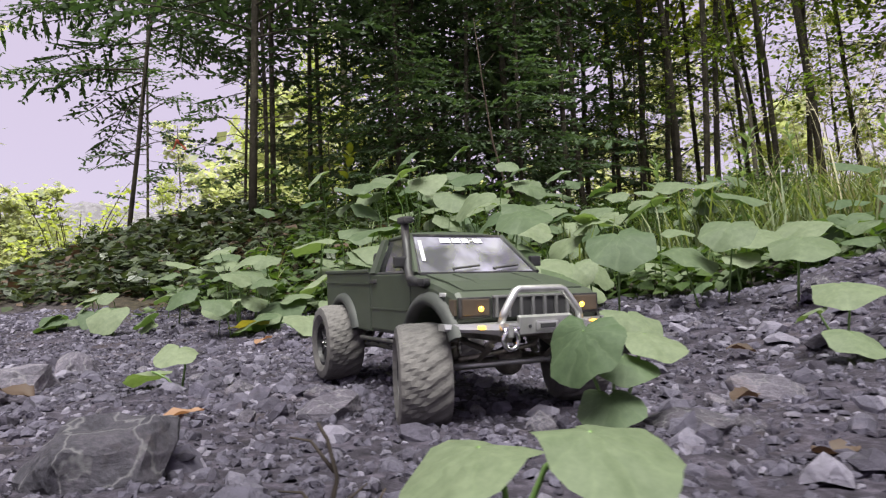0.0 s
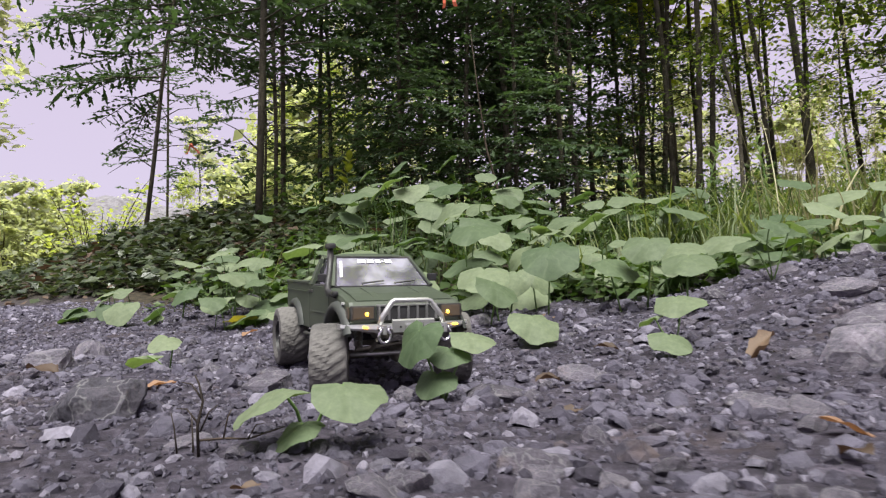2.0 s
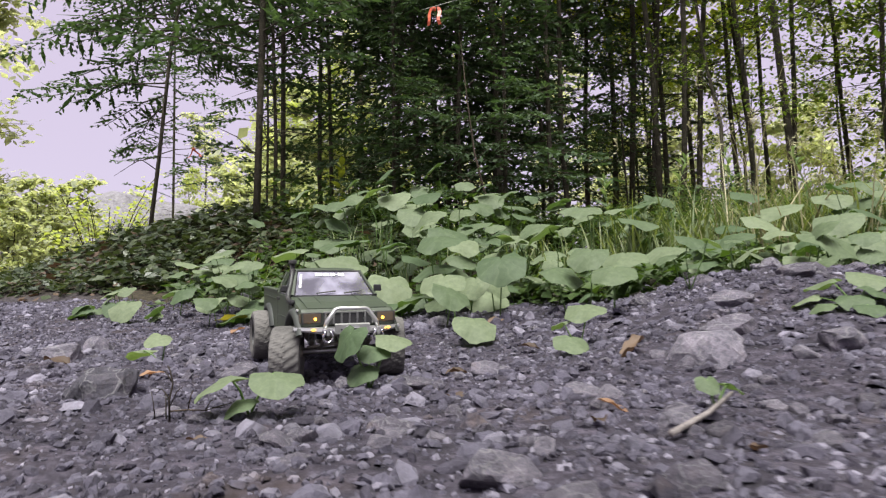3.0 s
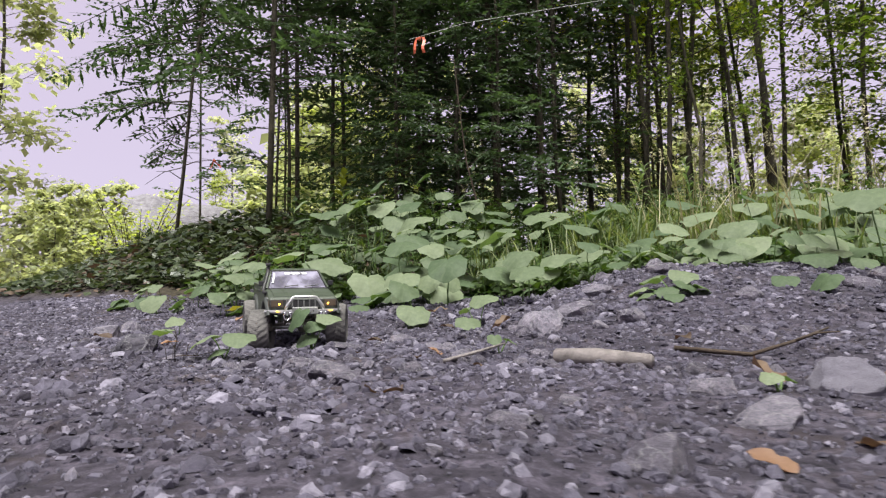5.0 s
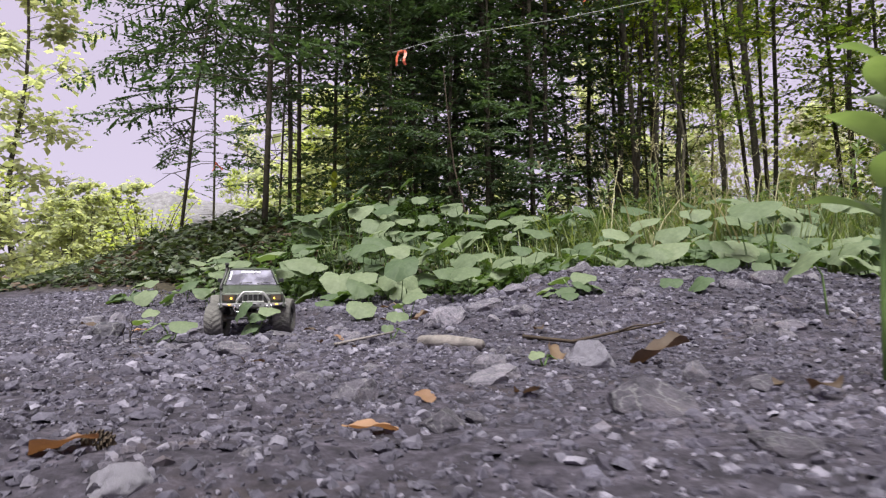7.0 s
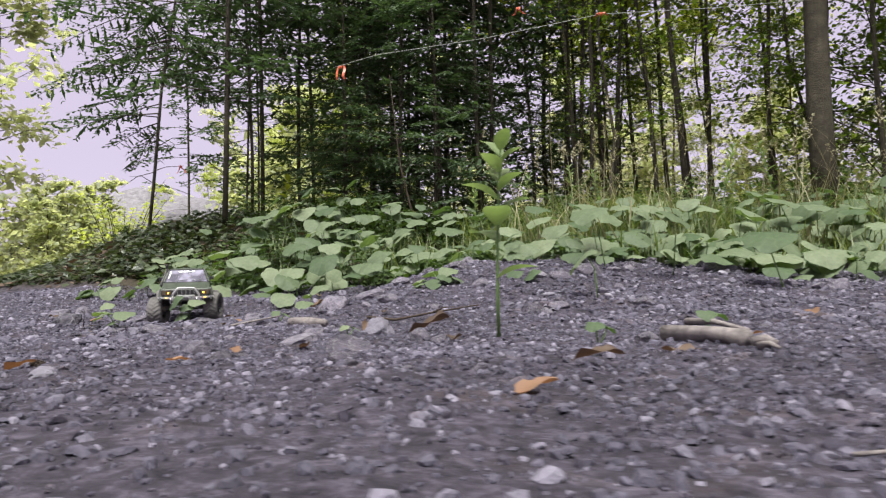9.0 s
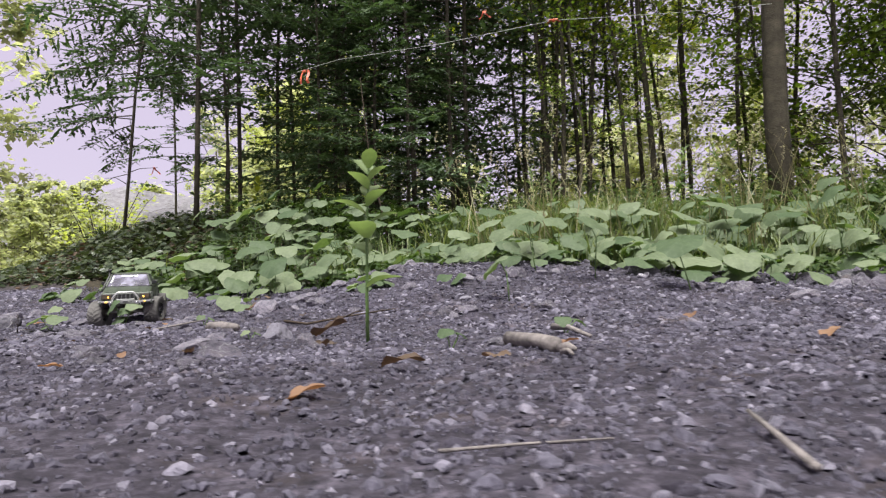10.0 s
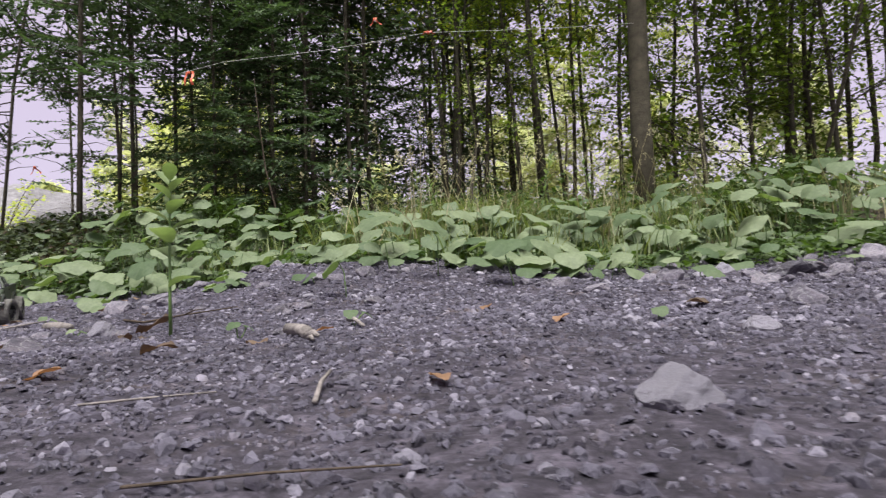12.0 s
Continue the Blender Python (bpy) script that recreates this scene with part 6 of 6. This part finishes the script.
# nose: grille, lamps, bumper
GX = 0.1650
grille = part("grille", box((GX - 0.003, -0.036, 0.0815), (GX + 0.0008, 0.036, 0.0985), 0.0006), SEAT, truck, "black grille with upright slats")
for i in range(7):
    y = -0.033 + 0.011 * i
    part("grille_slat", box((GX, y - 0.0012, 0.082), (GX + 0.0026, y + 0.0012, 0.098), 0.0004), GREYPLASTIC, grille)
part("grille_bar", box((GX, -0.036, 0.0968), (GX + 0.0024, 0.036, 0.0988), 0.0004), GREYPLASTIC, grille)
for s in (-1, 1):
    lampbox = part("headlight", box((GX - 0.004, s * 0.051 - 0.0135, 0.0825), (GX + 0.0010, s * 0.051 + 0.0135, 0.0980), 0.0008), BLACK, truck, "square headlight with a glowing amber lamp")
    part("headlight_lens", box((GX + 0.0005, s * 0.051 - 0.0115, 0.0842), (GX + 0.0022, s * 0.051 + 0.0115, 0.0965), 0.0006), AMBER_LENS, lampbox, "amber headlight lens")
    bm = bmesh.new()
    bmesh.ops.create_uvsphere(bm, u_segments=12, v_segments=8, radius=0.0022, matrix=Matrix.Translation((GX + 0.0022, s * 0.047, 0.0890)))
    part("headlight_bulb", bm, AMBER, lampbox, "glowing amber bulb", shade=True)
    part("corner_lamp", box((GX - 0.012, min(s * 0.0650, s * 0.0668), 0.084), (GX - 0.002, max(s * 0.0650, s * 0.0668), 0.0965), 0.0006), AMBER_LENS, truck, "amber corner lamp")
bumper = part("front_bumper", plate([(0.166, 0.0690), (0.1795, 0.0690), (0.1825, 0.0725), (0.1815, 0.0780), (0.166, 0.0785)], -0.040, 0.040, 0.0012), SILVER, truck, "silver steel winch bumper")
for s in (-1, 1):
    bm = bmesh.new()
    y0, y1 = s * 0.0395, s * 0.0745
    a = [(0.166, 0.0700), (0.1795, 0.0700), (0.1815, 0.0735), (0.1805, 0.0780), (0.166, 0.0785)]
    b = [(0.150, 0.0735), (0.1600, 0.0735), (0.1615, 0.0750), (0.1605, 0.0785), (0.150, 0.0785)]
    va = [bm.verts.new((x, y0, z)) for x, z in a]
    vb = [bm.verts.new((x, y1, z)) for x, z in b]
    bm.faces.new(va)
    bm.faces.new(vb[::-1])
    for i in range(5):
        bm.faces.new((va[i], vb[i], vb[(i + 1) % 5], va[(i + 1) % 5]))
    bmesh.ops.recalc_face_normals(bm, faces=bm.faces[:])
    part("bumper_wing", bm, SILVER, bumper)
    part("indicator", box((0.1735, s * 0.0520 - 0.0020, 0.0745), (0.1790, s * 0.0520 + 0.0020, 0.0770), 0.0006), AMBER, bumper, "small glowing amber indicator")
    mount = part("shackle_mount", box((0.179, s * 0.0345 - 0.0022, 0.068), (0.1885, s * 0.0345 + 0.0022, 0.0785), 0.0008), SILVER, bumper)
    pin = part("shackle_pin", tube([(0.1865, s * 0.0345 - 0.0075, 0.0745), (0.1865, s * 0.0345 + 0.0075, 0.0745)], 0.0019, 8), CHROME, bumper)
    loop = [(0.1875, s * 0.0345 + 0.0062 * math.cos(a), 0.0665 + 0.0068 * math.sin(a)) for a in [radians(52 - 284 * i / 18) for i in range(19)]]
    loop = [(0.1865, s * 0.0345 + 0.0050, 0.0750)] + loop + [(0.1865, s * 0.0345 - 0.0050, 0.0750)]
    part("shackle", tube(loop, 0.0018, 8), CHROME, bumper, "bright steel bow shackle", shade=True)
bm = bmesh.new()
tube_into(bm, [(0.1775, -0.0365, 0.0775), (0.1785, -0.034, 0.086), (0.1765, -0.0225, 0.1015), (0.1765, -0.019, 0.1030), (0.1765, 0.019, 0.1030), (0.1765, 0.0225, 0.1015), (0.1785, 0.034, 0.086), (0.1775, 0.0365, 0.0775)], 0.0030, 10)
part("bull_bar", bm, SILVER, bumper, "silver tubular bull bar", shade=True)
part("winch_plate", plate([(0.1795, 0.0700), (0.1838, 0.0700), (0.1842, 0.0820), (0.1815, 0.0835), (0.1795, 0.0835)], -0.024, 0.024, 0.0008), SILVER, bumper)
part("fairlead", box((0.1838, -0.0105, 0.0715), (0.1858, 0.0105, 0.0795), 0.0018), SILVER, bumper)
part("fairlead_slot", box((0.1850, -0.0070, 0.0738), (0.1863, 0.0070, 0.0772), 0.0006), SEAT, bumper)
for s in (-1, 1):
    part("bumper_bolt", tube([(0.1838, s * 0.0155, 0.0755), (0.1852, s * 0.0155, 0.0755)], 0.0012, 8), SEAT, bumper)

# chassis and axles
for s in (-1, 1):
    part("chassis_rail", box((-0.175, s * 0.022 - 0.003, 0.062), (0.165, s * 0.022 + 0.003, 0.072), 0.001), STEEL, truck)
part("gearbox", box((-0.02, -0.016, 0.048), (0.03, 0.016, 0.066), 0.003), BLACK, truck)
part("skid_block", box((0.0, -0.010, 0.040), (0.020, 0.010, 0.052), 0.002), STEEL, truck)
for x in (AX, -AX):
    axle = part("axle", tube([(x, -TRACK + 0.016, WR), (x, TRACK - 0.016, WR)], 0.0048, 10), STEEL, truck, "brassy steel axle tube", shade=True)
    bm = bmesh.new()
    bmesh.ops.create_uvsphere(bm, u_segments=14, v_segments=9, radius=0.0125, matrix=Matrix.Translation((x, 0.006, WR)) @ Matrix.Diagonal((1.15, 1.0, 1.0, 1)))
    part("differential", bm, STEEL, axle, shade=True)
    for s in (-1, 1):
        shock = part("shock_absorber", tube([(x * 0.93, s * 0.040, WR + 0.004), (x * 0.80, s * 0.034, 0.090)], 0.0036, 8), STEEL, truck)
        coil = [(x * (0.93 - 0.13 * k), s * (0.040 - 0.006 * k) + 0.0050 * math.cos(k * 44), WR + 0.008 + 0.034 * k + 0.0050 * math.sin(k * 44)) for k in [i / 60 for i in range(61)]]
        part("spring", tube(coil, 0.0009, 4), SILVER, shock)
        part("leaf_spring", tube([(x + 0.040, s * 0.033, 0.060), (x + 0.015, s * 0.033, WR + 0.003), (x - 0.015, s * 0.033, WR + 0.003), (x - 0.045, s * 0.033, 0.062)], 0.0024, 6), STEEL, truck)
        part("hub", tube([(x, s * (TRACK - 0.020), WR), (x, s * (TRACK - 0.008), WR)], 0.0088, 10), STEEL, axle)
part("tie_rod", tube([(AX + 0.016, -0.056, WR + 0.001), (AX + 0.017, 0.056, WR + 0.001)], 0.0024, 8), SILVER, truck, "bright steering tie rod", shade=True)
part("drag_link", tube([(AX + 0.021, -0.052, WR + 0.007), (AX + 0.020, 0.018, WR + 0.014), (AX + 0.012, 0.030, WR + 0.020)], 0.0020, 8), STEEL, truck, shade=True)
part("track_bar", tube([(AX + 0.024, -0.030, 0.058), (AX + 0.026, -0.012, 0.066), (AX + 0.026, 0.018, 0.066), (AX + 0.024, 0.034, 0.056)], 0.0022, 8), STEEL, truck, shade=True)
part("propeller_shaft", tube([(AX - 0.012, 0.005, WR + 0.003), (0.03, 0.004, 0.054)], 0.0030, 8), STEEL, truck)
part("propeller_shaft", tube([(-AX + 0.012, 0.005, WR + 0.003), (-0.02, 0.004, 0.054)], 0.0030, 8), STEEL, truck)
part("servo_box", box((AX - 0.012, -0.020, 0.064), (AX + 0.012, 0.014, 0.080), 0.002), BLACK, truck)


# wheels
def tyre_bm(R, W, rim):
    """A tyre in one skin: zigzag lugs stand proud of the tread."""
    h, lugs = W / 2, 20
    n = lugs * 4
    prof = [(rim, -0.72, 0), (rim + 0.003, -0.88, 0), (rim + (R - rim) * 0.45, -1.03, 0), (R * 0.86, -1.0, 0), (R * 0.93, -0.97, 0.6), (R * 0.965, -0.84, 1), (R * 0.985, -0.62, 1), (R * 0.99, -0.36, 1), (R * 0.99, -0.10, 1),
            (R * 0.99, 0.10, 1), (R * 0.99, 0.36, 1), (R * 0.985, 0.62, 1), (R * 0.965, 0.84, 1), (R * 0.93, 0.97, 0.6), (R * 0.86, 1.0, 0), (rim + (R - rim) * 0.45, 1.03, 0), (rim + 0.003, 0.88, 0), (rim, 0.72, 0)]
    bm = bmesh.new()
    rings = []
    for r, y, lug in prof:
        ring = []
        zig = int(round(3.2 * abs(y))) + (2 if y > 0 else 0)
        for j in range(n):
            up = ((j + zig) % 4) < 2
            rr = r * (1 + lug * (0.008 if up else -0.016))
            a = TAU * (j + (0.3 if up and j % 2 else 0)) / n
            ring.append(bm.verts.new((rr * math.cos(a), y * h, rr * math.sin(a))))
        rings.append(ring)
    for a, b in zip(rings, rings[1:] + rings[:1]):
        for j in range(n):
            bm.faces.new((a[j], b[j], b[(j + 1) % n], a[(j + 1) % n]))
    bmesh.ops.recalc_face_normals(bm, faces=bm.faces[:])
    return bm


def rim_bm(R, W):
    h = W / 2
    bm = bmesh.new()
    lathe_into(bm, [(R * 1.02, h * 0.74), (R * 1.04, h * 0.86), (R * 0.93, h * 0.88), (R * 0.88, h * 0.66), (R * 0.86, -h * 0.7), (R * 1.0, -h * 0.75)], 32)
    for i in range(9):
        a = TAU * i / 9
        c, s = math.cos(a), math.sin(a)
        tube_into(bm, [(0.0050 * c, h * 0.58, 0.0050 * s), (R * 0.6 * c, h * 0.64, R * 0.6 * s), (R * 0.90 * c, h * 0.58, R * 0.90 * s)], 0.0021, 6)
    cyl_into(bm, (0, h * 0.35, 0), (0, h * 0.66, 0), 0.0085, 16)
    cyl_into(bm, (0, -h * 0.5, 0), (0, h * 0.30, 0), R * 0.55, 16)
    return bm


wheel = thing("wheel", "", "")
wheel.parent = truck
part("tyre", tyre_bm(WR, 0.040, 0.0225), RUBBER, wheel, "dust-covered chunky rubber tyre")
rim = part("rim", rim_bm(0.0235, 0.040), BLACK, wheel, "black spoked rim with steel bolts")
for i in range(6):
    a = TAU * i / 6
    part("bolt", tube([(0.0055 * math.cos(a), 0.0125, 0.0055 * math.sin(a)), (0.0055 * math.cos(a), 0.0152, 0.0055 * math.sin(a))], 0.0013, 6), CHROME, wheel)
part("axle_nut", tube([(0, 0.0125, 0), (0, 0.0168, 0)], 0.0021, 6), CHROME, wheel)
tagged(wheel, "dusty oversized wheel with a black rim")
places = [(AX, 1, -0.30, 0.002), (AX, -1, -0.30, -0.006), (-AX, 1, 0.0, 0.0), (-AX, -1, 0.0, 0.004)]
for i, (x, s, steer, droop) in enumerate(places):
    m = Matrix.Translation((x, s * TRACK, WR + droop)) @ Matrix.Rotation(steer + (math.pi if s < 0 else 0), 4, "Z") @ Matrix.Rotation(0.7 * i, 4, "Y")
    if i == 0:
        wheel.matrix_basis = m
    else:
        copy_thing(wheel, m)
spare = part("spare_tyre", tyre_bm(0.035, 0.028, 0.019), DARKRUBBER, truck, "black spare tyre lying in the load bed")
spare.matrix_basis = Matrix.Translation((-0.092, -0.002, 0.132)) @ Matrix.Rotation(radians(6), 4, "Y") @ Matrix.Rotation(radians(90), 4, "X") @ Matrix.Rotation(0.1, 4, "Z")
part("spare_rim", tube([(0, -0.012, 0), (0, 0.012, 0)], 0.019, 18), BLACK, spare)
